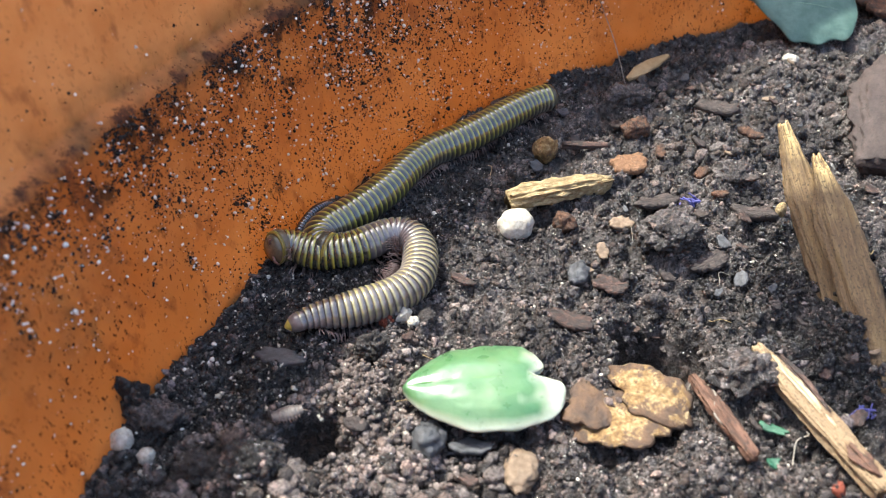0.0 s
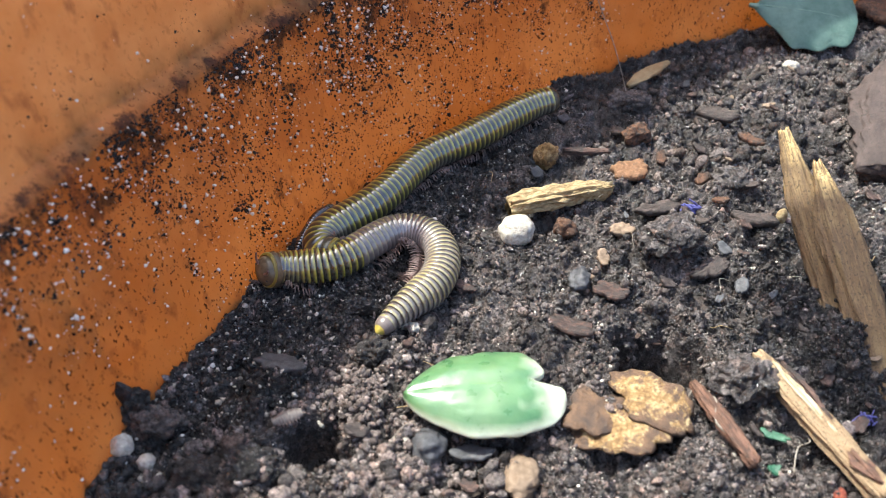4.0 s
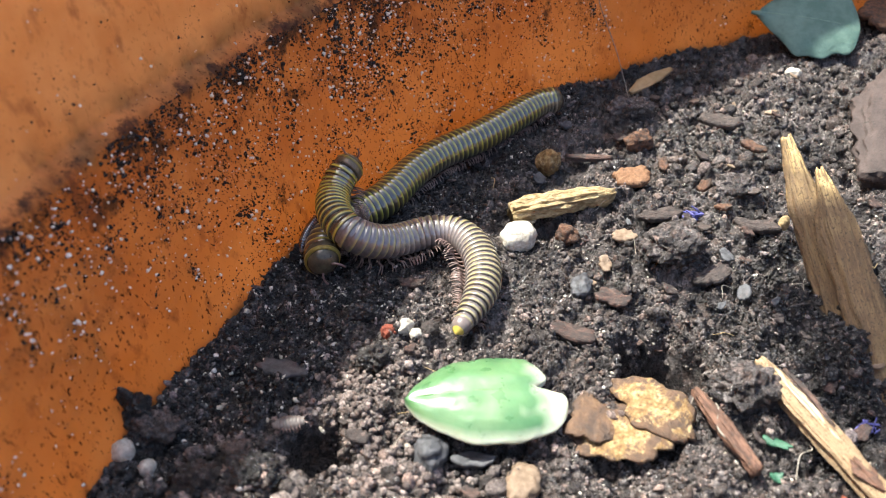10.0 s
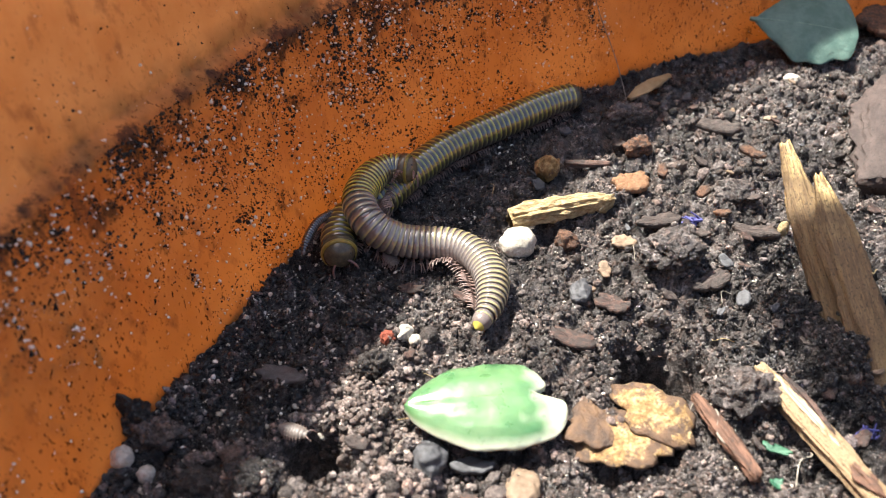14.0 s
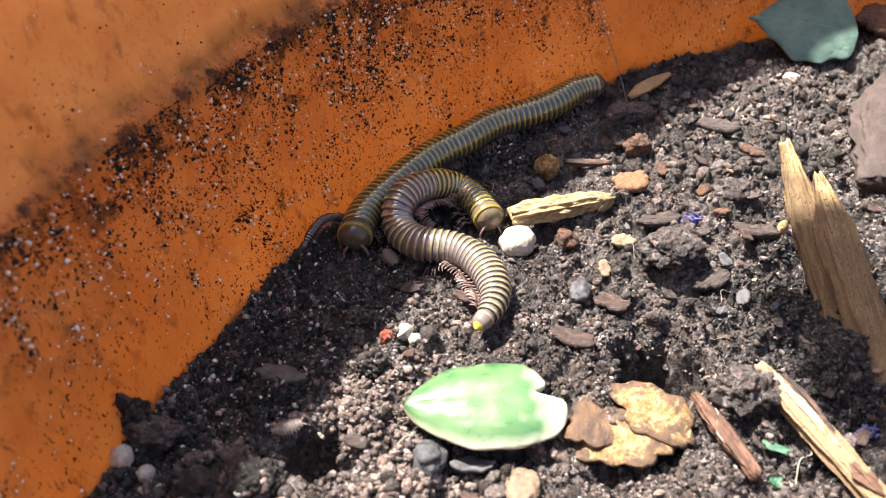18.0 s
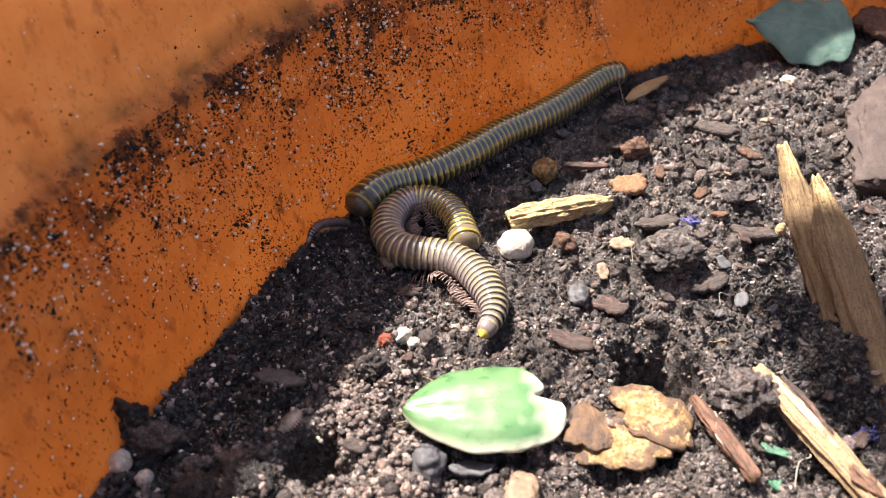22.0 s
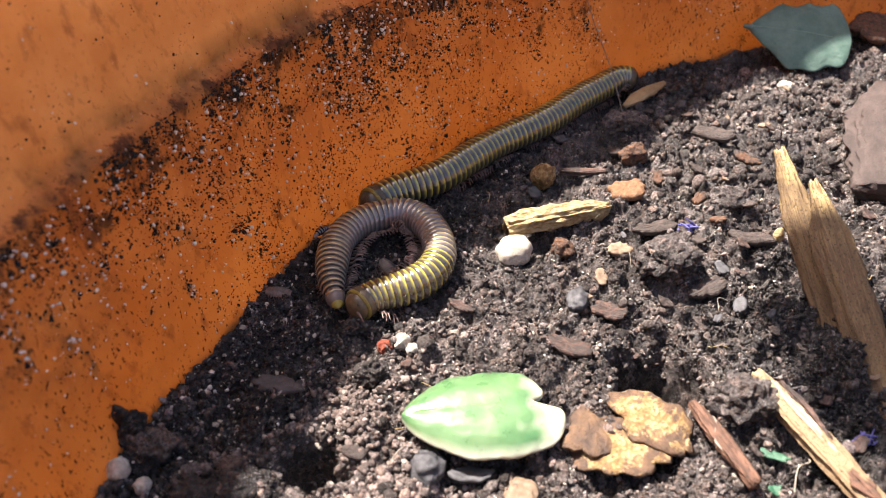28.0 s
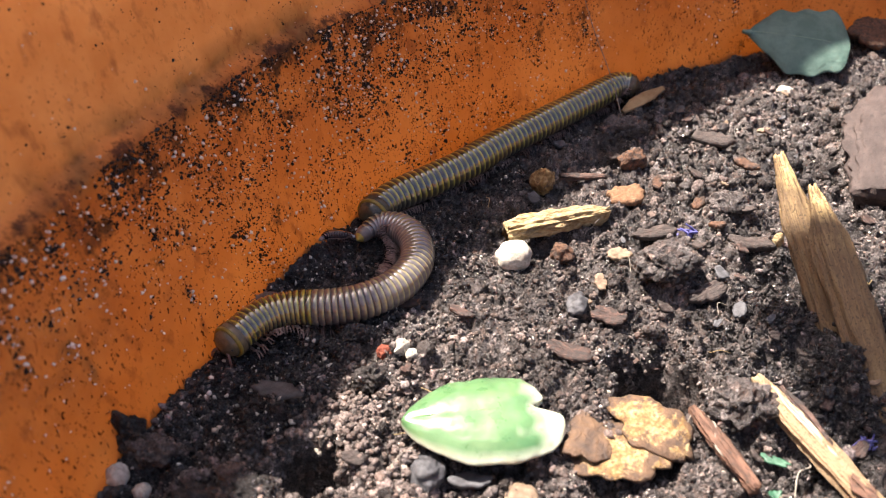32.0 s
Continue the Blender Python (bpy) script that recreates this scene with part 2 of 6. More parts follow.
band = n.ramp(level, (0.04, (0.02, 0.02, 0.02)), (0.22, (0.05, 0.05, 0.05)), (0.36, (0.11, 0.11, 0.11)), (0.470, (0.20, 0.20, 0.20)), (0.495, (0.20, 0.20, 0.20)), (0.510, (0, 0, 0)))
smear = n.ramp(n.maths("ADD", n.noise(4.0, 7, 0.72, (1.0, 1.0, 0.7)), band), (0.66, (0, 0, 0)), (0.76, (0.92, 0.92, 0.92)))
c = n.mix(smear, c, n.ramp(n.noise(0.8, 3), (0.3, (0.020, 0.013, 0.010)), (0.7, (0.085, 0.050, 0.028))))
below = n.ramp(level, (0.50, (1, 1, 1)), (0.52, (0.25, 0.25, 0.25)))
fleck = n.ramp(n.noise(0.50, 3, 0.6, (1, 1, 0.6)), (0.60, (0, 0, 0)), (0.64, (0.9, 0.9, 0.9)))
patchy = n.ramp(n.noise(8.0, 2), (0.34, (0.15, 0.15, 0.15)), (0.52, (1, 1, 1)))
c = n.mix(n.maths("MULTIPLY", n.maths("MULTIPLY", fleck, patchy), below), c, (0.050, 0.020, 0.012))
spots = n.ramp(n.noise(2.6, 4, 0.6, (1, 1, 0.6)), (0.56, (0, 0, 0)), (0.70, (0.6, 0.6, 0.6)))
c = n.mix(spots, c, (0.24, 0.10, 0.045))
n.bump(n.noise(0.8, 4, 0.6, (1, 1, 0.4)), 0.05)
POT = n.done(c, n.ramp(n.noise(3.0, 3), (0.3, (0.34, 0.34, 0.34)), (0.7, (0.55, 0.55, 0.55))), 0.5)
# thin plastic lets some daylight through
glow = n.t.nodes.new("ShaderNodeBsdfTranslucent")
both = n.t.nodes.new("ShaderNodeMixShader")
both.inputs[0].default_value = 0.66
n.link(c, glow.inputs[0])
n.link(n.b.outputs[0], both.inputs[1])
n.link(glow.outputs[0], both.inputs[2])
n.link(both.outputs[0], n.t.nodes["Material Output"].inputs[0])

# the fallen green leaf: pale glaucous margin, glare on rim and tip painted in
n = Nodes("green_leaf")
edge = n.attr("rim")
body = n.mix(n.ramp(n.noise(4.0, 3), (0.35, (0, 0, 0)), (0.65, (1, 1, 1))), (0.056, 0.148, 0.058), (0.105, 0.215, 0.090))
body = n.mix(n.ramp(n.noise(6.5, 2), (0.54, (0, 0, 0)), (0.74, (0.4, 0.4, 0.4))), body, (0.20, 0.29, 0.15))
c = n.mix(n.ramp(edge, (0.42, (0, 0, 0)), (0.92, (1, 1, 1))), body, (0.47, 0.50, 0.38))
n.bump(n.noise(0.9, 3), 0.06)
LEAF = n.done(c, n.ramp(n.noise(2.0, 3), (0.35, (0.26, 0.26, 0.26)), (0.65, (0.46, 0.46, 0.46))), 0.5, 0.7, 0.0, 0.15)

# the rotting leaf: brown with ochre patches
def rotting(name, ripe):
    """Ochre granular middle, brown leathery rim, torn by dark spots."""
    n = Nodes(name)
    far = n.t.nodes.new("ShaderNodeVectorMath")
    far.operation = "LENGTH"
    squeeze = n.t.nodes.new("ShaderNodeMapping")
    squeeze.inputs["Scale"].default_value = (140.0, 220.0, 0.0)
    n.link(n.co, squeeze.inputs["Vector"])
    n.link(squeeze.outputs[0], far.inputs[0])
    d = n.maths("ADD", far.outputs["Value"], n.maths("MULTIPLY", n.noise(2.2, 6, 0.75), 2.7))
    ochre = n.ramp(n.noise(0.9, 5, 0.65), (0.36, (0.13, 0.068, 0.024)), (0.50, (0.27, 0.165, 0.062)), (0.66, (0.47, 0.35, 0.18)))
    brown = n.ramp(n.noise(1.6, 4), (0.35, (0.060, 0.039, 0.028)), (0.65, (0.16, 0.092, 0.050)))
    c = n.mix(n.ramp(n.maths("MULTIPLY", d, 0.5), (ripe, (0, 0, 0)), (ripe + 0.12, (1, 1, 1))), ochre, brown)
    c = n.mix(n.ramp(n.noise(0.7, 4), (0.60, (0, 0, 0)), (0.68, (0.8, 0.8, 0.8))), c, (0.10, 0.055, 0.025))
    n.bump(n.noise(0.6, 5, 0.7), 0.35)
    return n.done(c, 0.55, 0.4)


ROT = rotting("rotting_leaf", 0.92)
ROT_DARK = rotting("rotting_leaf_base", 0.45)

n = Nodes("paving")
c = n.ramp(n.noise(60.0, 6, 0.6), (0.3, (0.16, 0.15, 0.14)), (0.7, (0.30, 0.29, 0.27)))
n.bump(n.noise(8.0, 4), 1.0)
PAVING = n.done(c, 0.85)

# ---- the pot, the soil ----
AXIS = Vector((105.07, -77.79))
POT_R, FLARE, RIM = 147.0, math.tan(radians(12)), 66.0
STEP = 30.0


def part(name, bm, material, parent=None, label="", smooth=True):
    """Links a bmesh in millimetres as one mesh object."""
    me = bpy.data.meshes.new(name)
    bmesh.ops.scale(bm, vec=(MM, MM, MM), verts=bm.verts)
    bm.normal_update()
    bm.to_mesh(me)
    bm.free()
    return solid(name, me, material, parent, label, smooth)


def solid(name, me, material, parent=None, label="", smooth=True):
    for m in material if isinstance(material, list) else [material]:
        me.materials.append(m)
    me.shade_smooth() if smooth else None
    ob = new(name, me)
    if parent:
        ob.parent = parent
    if label:
        tagged(ob, label)
    return ob


def at(ob, x, y, z, rx=0, ry=0, rz=0):
    ob.matrix_basis = pose(x * MM, y * MM, z * MM, rx, ry, rz)
    return ob


def wall_r(z):
    """Inner radius of the pot at a height over the soil; a small step runs round it."""
    s = min(1.0, max(0.0, (z - STEP + 0.8) / 1.6))
    return POT_R + FLARE * z + 1.6 * s * s * (3 - 2 * s)


def on_wall(deg, z, out=0.0):
    a = radians(deg)
    r = wall_r(z) - out
    return Vector((AXIS.x + r * math.cos(a), AXIS.y + r * math.sin(a), z))


def quads(rows, closed=True):
    """A bmesh from rows of points, joined row by row."""
    bm = bmesh.new()
    vs = [[bm.verts.new(p) for p in row] for row in rows]
    for a, b in zip(vs, vs[1:]):
        m = len(a)
        for i in range(m if closed else m - 1):
            j = (i + 1) % m
            bm.faces.new((a[i], a[j], b[j], b[i]))
    return bm


def make_pot():
    outline = [(wall_r(z), z) for z in (-60, -20, -4, 0, 4, 8, 12, 16, 20, 24, 27, 28.5, 29.2, 29.7, 30.1, 30.5, 30.9, 31.5, 33, 36, 40, 46, 52, 58, 63)]
    top = wall_r(RIM)
    outline += [(top - 0.3, RIM - 1.2), (top + 0.2, RIM - 0.3), (top + 1.2, RIM), (top + 8, RIM), (top + 9, RIM - 0.6), (top + 9.3, RIM - 2)]
    outline += [(top + 9.3, RIM - 14), (top + 8.8, RIM - 15), (top + 4, RIM - 15), (top + 2.6, RIM - 17), (122, -180), (118, -182), (20, -182)]
    seg = 240
    rows = []
    for r, z in outline:
        row = []
        for i in range(seg):
            a = 2 * math.pi * i / seg
            p = Vector((math.cos(a), math.sin(a), 0))
            w = 0.5 * noise.noise(Vector((p.x * 6, p.y * 6, z * 0.03)))
            row.append((AXIS.x + p.x * (r + w), AXIS.y + p.y * (r + w), z))
        rows.append(row)
    pot = new("planter_pot")
    at(pot, 0, 0, 0)
    cut, lip = 25, 35
    for nm, a, b in (("inner_wall", 0, cut + 1), ("rim", cut, lip + 1), ("outer_wall", lip, len(rows))):
        ob = part(nm, quads(rows[a:b]), POT, pot)
        ob.data.flip_normals()
    tagged(pot, "round orange plastic planter pot, wet soil splashed on its inside", "planter pot")
    return pot


make_pot()
paving = part("ground", quads([[(-4e5, -4e5, -182.3), (4e5, -4e5, -182.3)], [(-4e5, 4e5, -182.3), (4e5, 4e5, -182.3)]], False), PAVING)
tagged(paving, "grey paved ground under the planter", "ground", kind="structure")

# an unseen thin cloud, added to dim the sun at first, drifts off it
n = Nodes("unseen_cloud")
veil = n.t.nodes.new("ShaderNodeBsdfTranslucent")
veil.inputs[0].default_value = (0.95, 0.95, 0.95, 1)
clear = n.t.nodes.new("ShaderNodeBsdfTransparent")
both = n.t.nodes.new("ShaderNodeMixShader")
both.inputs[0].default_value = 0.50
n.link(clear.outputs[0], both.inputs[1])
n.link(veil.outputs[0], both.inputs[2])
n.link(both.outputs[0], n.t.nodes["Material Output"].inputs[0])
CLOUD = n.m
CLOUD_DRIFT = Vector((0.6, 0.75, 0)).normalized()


def make_unseen_cloud():
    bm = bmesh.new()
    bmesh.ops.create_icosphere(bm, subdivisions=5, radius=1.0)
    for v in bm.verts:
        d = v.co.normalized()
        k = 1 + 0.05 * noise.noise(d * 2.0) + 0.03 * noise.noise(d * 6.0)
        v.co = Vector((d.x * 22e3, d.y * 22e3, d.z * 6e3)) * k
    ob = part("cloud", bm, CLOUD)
    return tagged(ob, "unseen thin cloud added to dim the sun, drifting off it", "cloud", kind="stuff")


cloud = make_unseen_cloud()

HOLES = [(27.5, -23.3, 5.0, 18.0), (-14.6, -36.0, 3.4, 10.0), (3.5, 22.0, 5.0, 1.8), (29.0, 30.0, 4.0, 2.2), (48.0, -7.0, 5.0, 2.5), (20.0, -38.5, 5.0, 1.5), (5.0, -38.5, 7.0, 1.6)]
MOUNDS = [(31.9, -4.5, 5.0, 2.6), (36.0, -29.0, 4.5, 2.4), (62.0, 40.0, 12.0, 2.6), (-20.0, -41.0, 5.0, 2.2), (85.0, 62.0, 14.0, 3.0), (46.5, -13.5, 5.0, 3.2), (50.5, -23.5, 4.5, 3.2), (-26.0, -1.5, 4.0, 1.6), (14.0, -26.0, 5.0, 1.0)]


def grains(p, size, seed):
    """Rounded cells: how near their middle p is, and a random height for each, -0.5 to 0.5."""
    d, pts = noise.voronoi(p / size + Vector((seed, seed * 0.7, 0)))
    q = pts[0]
    k = math.sin(q.x * 127.1 + q.y * 311.7 + q.z * 74.7) * 43758.5453
    edge = min(1.0, 2.4 * (d[1] - d[0]))
    return 0.42 - d[0] * d[0], (k - math.floor(k) - 0.5) * edge * edge * (3 - 2 * edge)


def soil_height(x, y):
    p = Vector((x, y, 0.0))
    warp = p + Vector((noise.noise(p / 1.6), noise.noise(p / 1.6 + Vector((5, 9, 2))), 0)) * 0.9
    h = 0.9 * noise.noise(p / 11.0) + 0.30 * noise.noise(p / 0.9)
    # it lies flatter where the animals creep
    edge = POT_R - math.hypot(x - AXIS.x, y - AXIS.y)
    calm = max(math.exp(-((x + 2) / 20) ** 2 - ((y + 3) / 22) ** 2), min(1.0, max(0.0, (13 - edge) / 5)))
    live = 1 - 0.68 * calm
    # clods of three sizes, some sunk, with dark gaps between them
    g, k = grains(warp, 5.2, 3.0)
    h += live * (3.0 * g + 1.8 * k - 8.0 * max(0.0, -k - 0.36))
    g, k = grains(warp, 2.1, 1.0)
    h += (0.45 + 0.55 * live) * (1.9 * g + 1.3 * k - 6.0 * max(0.0, -k - 0.36))
    g, k = grains(p, 0.85, 0.0)
    h += 0.75 * g + 0.45 * k
    g, k = grains(p, 0.45, 6.0)
    h += 0.22 * g + 0.10 * k
    for hx, hy, r, d in HOLES:
        r *= 1 + 0.35 * noise.noise(p / 2.6 + Vector((3, 1, 0)))
        q = ((x - hx) ** 2 + (y - hy) ** 2) / (r * r)
        if q < 9:
            h -= d * math.exp(-q * q)
    for hx, hy, r, d in MOUNDS:
        q = ((x - hx) ** 2 + (y - hy) ** 2) / (r * r)
        if q < 9:
            h += d * math.exp(-q)
    away = POT_R - math.hypot(x - AXIS.x, y - AXIS.y)
    if away < 5:
        h += 0.10 * (5 - max(away, 0)) ** 1.5
    # a slow rise towards the middle of the pot
    h += 0.02 * max(0.0, x - 45)
    return h - 0.6


XS = np.concatenate([np.arange(-48, -46, 2.0), np.arange(-46, 72, 0.22), np.arange(72, 100, 0.5), np.arange(100, 256, 6.0)])
YS = np.concatenate([np.arange(-228, -54, 6.0), np.arange(-54, 18, 0.22), np.arange(18, 92, 0.5)])
HEIGHTS = np.array([[soil_height(x, y) for x in XS] for y in YS])


def smooth_rows(a, k):
    """A running mean over k steps along the first axis."""
    c = np.cumsum(np.concatenate([np.repeat(a[:1], k + 1, 0), a, np.repeat(a[-1:], k, 0)]), 0)
    return (c[2 * k + 1:] - c[:-2 * k - 1]) / (2 * k + 1)


MEAN = smooth_rows(smooth_rows(HEIGHTS, 12).T, 12).T


def sunk(x, y):
    """How far the soil lies under its surroundings."""
    i = int(np.clip(np.searchsorted(XS, x) - 1, 0, len(XS) - 1))
    j = int(np.clip(np.searchsorted(YS, y) - 1, 0, len(YS) - 1))
    return float(MEAN[j, i] - HEIGHTS[j, i])


def rest_z(x, y):
    """Height at which a flat thing lies on the soil."""
    i = int(np.clip(np.searchsorted(XS, x) - 1, 0, len(XS) - 1))
    j = int(np.clip(np.searchsorted(YS, y) - 1, 0, len(YS) - 1))
    return max(ground_z(x, y), float(MEAN[j, i]) + 0.45)


def ground_z(x, y):
    """Height of the soil by its grid."""
    i = int(np.clip(np.searchsorted(XS, x) - 1, 0, len(XS) - 2))
    j = int(np.clip(np.searchsorted(YS, y) - 1, 0, len(YS) - 2))
    u, v = (x - XS[i]) / (XS[i + 1] - XS[i]), (y - YS[j]) / (YS[j + 1] - YS[j])
    h = HEIGHTS
    return float((h[j, i] * (1 - u) + h[j, i + 1] * u) * (1 - v) + (h[j + 1, i] * (1 - u) + h[j + 1, i + 1] * u) * v)


def raw_mesh(name, verts, faces):
    """A mesh from arrays of points in millimetres and of equal-sided faces."""
    me = bpy.data.meshes.new(name)
    k = faces.shape[1]
    me.vertices.add(len(verts))
    me.vertices.foreach_set("co", (verts * MM).astype(np.float32).ravel())
    me.loops.add(faces.size)
    me.loops.foreach_set("vertex_index", faces.astype(np.int32).ravel())
    me.polygons.add(len(faces))
    me.polygons.foreach_set("loop_start", np.arange(0, faces.size, k, dtype=np.int32))
    me.update(calc_edges=True)
    return me


def make_soil():
    nx, ny = len(XS), len(YS)
    gx, gy = np.meshgrid(XS, YS)
    r = np.hypot(gx - AXIS.x, gy - AXIS.y)
    limit = POT_R + 0.8
    k = np.minimum(1.0, limit / np.maximum(r, 1e-6))
    v = np.stack([AXIS.x + (gx - AXIS.x) * k, AXIS.y + (gy - AXIS.y) * k, HEIGHTS], -1).reshape(-1, 3)
    i = np.arange(nx * ny).reshape(ny, nx)
    f = np.stack([i[:-1, :-1], i[:-1, 1:], i[1:, 1:], i[1:, :-1]], -1).reshape(-1, 4)
    keep = (r.reshape(-1)[f] < limit + 3).any(1) & ((r.reshape(-1)[f] < limit).any(1))
    return solid("soil", raw_mesh("soil", v, f[keep]), SOIL)


tagged(make_soil(), "dark lumpy potting soil filling the planter", "soil", kind="structure")


def ball(level):
    bm = bmesh.new()
    bmesh.ops.create_icosphere(bm, subdivisions=level, radius=1.0)
    v = np.array([w.co[:] for w in bm.verts])
    f = np.array([[w.index for w in p.verts] for p in bm.faces])
    bm.free()
    return v, f


rng = np.random.default_rng(5)


def lumps(name, level, places, sizes, rough, flat, material, label, category, stretch=1.0):
    """Many uneven lumps in one mesh."""
    v, f = ball(level)
    m = len(places)
    q = rng.normal(size=(m, 4))
    q /= np.linalg.norm(q, axis=1)[:, None]
    w, x, y, z = q.T
    rot = np.stack([1 - 2 * (y * y + z * z), 2 * (x * y - z * w), 2 * (x * z + y * w), 2 * (x * y + z * w), 1 - 2 * (x * x + z * z), 2 * (y * z - x * w), 2 * (x * z - y * w), 2 * (y * z + x * w), 1 - 2 * (x * x + y * y)], -1).reshape(m, 3, 3)
    squash = rng.uniform(1 - flat, 1 + flat * 0.6, (m, 1, 3))
    squash[:, :, 0] *= stretch
    dents = 1 + rough * 0.5 * rng.normal(size=(m, len(v), 1)).clip(-1.6, 1.6)
    # low waves keep the lumps from looking round
    waves = 1 + rough * np.sin(rng.uniform(1.5, 3.0, (m, 1, 3)) * v[None] + rng.uniform(0, 6.3, (m, 1, 3))).sum(-1, keepdims=True) * 0.9
    waves += rough * np.sin(rng.uniform(4, 6.5, (m, 1, 3)) * v[None][:, :, [1, 2, 0]] + rng.uniform(0, 6.3, (m, 1, 3))).sum(-1, keepdims=True) * 0.5
    pts = np.einsum("mij,mkj->mki", rot, v[None] * squash * dents * waves) * sizes[:, None, None] + places[:, None, :]
    faces = (f[None] + (np.arange(m) * len(v))[:, None, None]).reshape(-1, 3)
    ob = solid(name, raw_mesh(name, pts.reshape(-1, 3), faces), material, smooth=level > 1)
    return tagged(ob, label, category, kind="stuff")


def scatter(count, lo, hi, power, lift, where=None, box=(-46, 104, -52, 90)):
    """Places on the soil, thinner with distance, and sizes by a power law."""
    out, sizes = [], []
    while len(out) < count:
        y = box[2] + (box[3] - box[2]) * rng.random() ** 1.7
        half = 34 + (y + 50) * 0.55
        x = max(box[0], -half - 8) + (min(box[1], half + 8) - max(box[0], -half - 8)) * rng.random()
        edge = POT_R - math.hypot(x - AXIS.x, y - AXIS.y)
        if edge < 0.2 or math.hypot(x - 27.5, y + 23.3) < 3.7 or math.hypot(x + 14.6, y + 36) < 2.9 or (where and rng.random() > where(x, y, edge)) or (sunk(x, y) > 0.45 and rng.random() < 0.85):
            continue
        s = lo * (1 - rng.random() * (1 - (lo / hi) ** power)) ** (-1 / power)
        out.append((x, y, ground_z(x, y) + lift * s))
        sizes.append(s)
    return np.array(out), np.array(sizes)


def near_wall(x, y, edge):
    """Where the black fine compost lies: a strip along the wall."""
    w = 17 + 5 * noise.noise(Vector((x, y, 0)) / 9.0) - 0.25 * max(0.0, y)
    w -= 0.8 * max(0.0, -30 - y)
    # dark soil round the wood chip too: part moist, part painted-in shade
    if ((x - 52) / 15) ** 2 + ((y + 22) / 22) ** 2 < 1 + noise.noise(Vector((x, y, 2)) / 4.0):
        return 1.0
    return 1.0 if edge < w else 0.04


def off_wall(x, y, edge):
    return 1.0 - near_wall(x, y, edge) * 0.93


p, s = scatter(11000, 0.17, 0.75, 2.0, 0.10, off_wall)
lumps("soil_crumbs", 2, p, s, 0.18, 0.4, CRUMB, "grey-brown rounded crumbs of potting soil", "soil crumbs")
p, s = scatter(26000, 0.09, 0.24, 1.4, 0.4, off_wall)
lumps("soil_grains", 1, p, s, 0.18, 0.35, CRUMB, "fine grey-brown grains of soil", "soil grains")
p, s = scatter(4200, 0.18, 0.85, 2.2, 0.15, near_wall, (-46, 70, -52, 75))
lumps("compost_crumbs", 2, p, s, 0.16, 0.5, COMPOST, "black crumbs of moist compost along the pot wall", "compost crumbs")
p, s = scatter(14000, 0.11, 0.36, 1.6, 0.7, near_wall, (-46, 70, -52, 75))
lumps("compost_grains", 1, p, s, 0.2, 0.55, COMPOST, "fine black flecks of compost along the pot wall", "compost grains")
p, s = scatter(4200, 0.13, 0.38, 1.6, 0.8, near_wall, (-46, 70, -52, 75))
lumps("compost_fibres", 1, p, s, 0.12, 0.5, COMPOST, "thin black fibres and flecks in the compost", "compost fibres", 3.2)
p, s = scatter(1700, 0.05, 0.28, 1.7, 0.9)
lumps("perlite_grains", 2, p, s, 0.2, 0.4, PERLITE, "small white perlite grains scattered on the soil", "perlite grains")

# white grains stand in for the glints of wet compost
p, s = scatter(1500, 0.06, 0.34, 1.8, 1.0, near_wall, (-46, 30, -52, 60))
lumps("perlite_grains", 2, p, s, 0.2, 0.4, BEAD, "white grains standing in for glints on the black compost", "perlite grains")


# pale grains stand in for the highlight on this moist patch
p, s = scatter(420, 0.10, 0.40, 1.9, 0.9, near_wall, (-34, -4, -42, -10))
lumps("perlite_grains", 2, p, s, 0.22, 0.45, PERLITE, "crumbly pale grains standing in for sheen on the moist compost", "perlite grains")


def sandy(x, y, edge):
    return math.exp(-((x + 10) ** 2 + (y + 28) ** 2) / 26.0) + math.exp(-((x + 5) ** 2 + (y + 40) ** 2) / 40.0) + 0.02


p, s = scatter(1700, 0.19, 0.55, 2.0, 0.5, sandy, (-22, 30, -48, -14))
lumps("pale_grit_grains", 2, p, s, 0.15, 0.3, GRIT, "pale rounded grit grains beside the green leaf", "grit")



p, s = scatter(700, 0.12, 0.55, 1.8, 0.6, None, (-40, -8, -50, -22))
lumps("soil_grains", 2, p, s, 0.18, 0.4, CRUMB, "grey-brown moist grains of soil in front", "soil grains")


def far_field(x, y, edge):
    return 1.0 if x > 36 and y > 18 and edge > 6 else 0.0


def front_corner(x, y, edge):
    return 1.0 if y < -35 and x < 10 else 0.0


p, s = scatter(600, 0.45, 1.35, 2.4, 0.1, far_field, (36, 100, 18, 88))
lumps("soil_pellets", 2, p, s, 0.17, 0.4, CLOD, "rounded dark pellets of soil at the far side", "soil pellets")
p, s = scatter(420, 0.45, 1.25, 2.2, 0.2, front_corner, (-40, 12, -50, -34))
lumps("soil_pellets", 3, p, s, 0.12, 0.35, CRUMB, "rounded grey-brown pellets of soil in front", "soil pellets")

# dirt on the wall: splashes in upright streaks, thick under the step
places, sizes, white, wsizes = [], [], [], []


def speck(a, z, size, out=0.0):
    if z > 0.5:
        places.append(on_wall(a, z, out)[:])
        sizes.append(size)


def glint(a, z, size, out=0.08):
    white.append(on_wall(a, max(0.5, z), out)[:])
    wsizes.append(size)


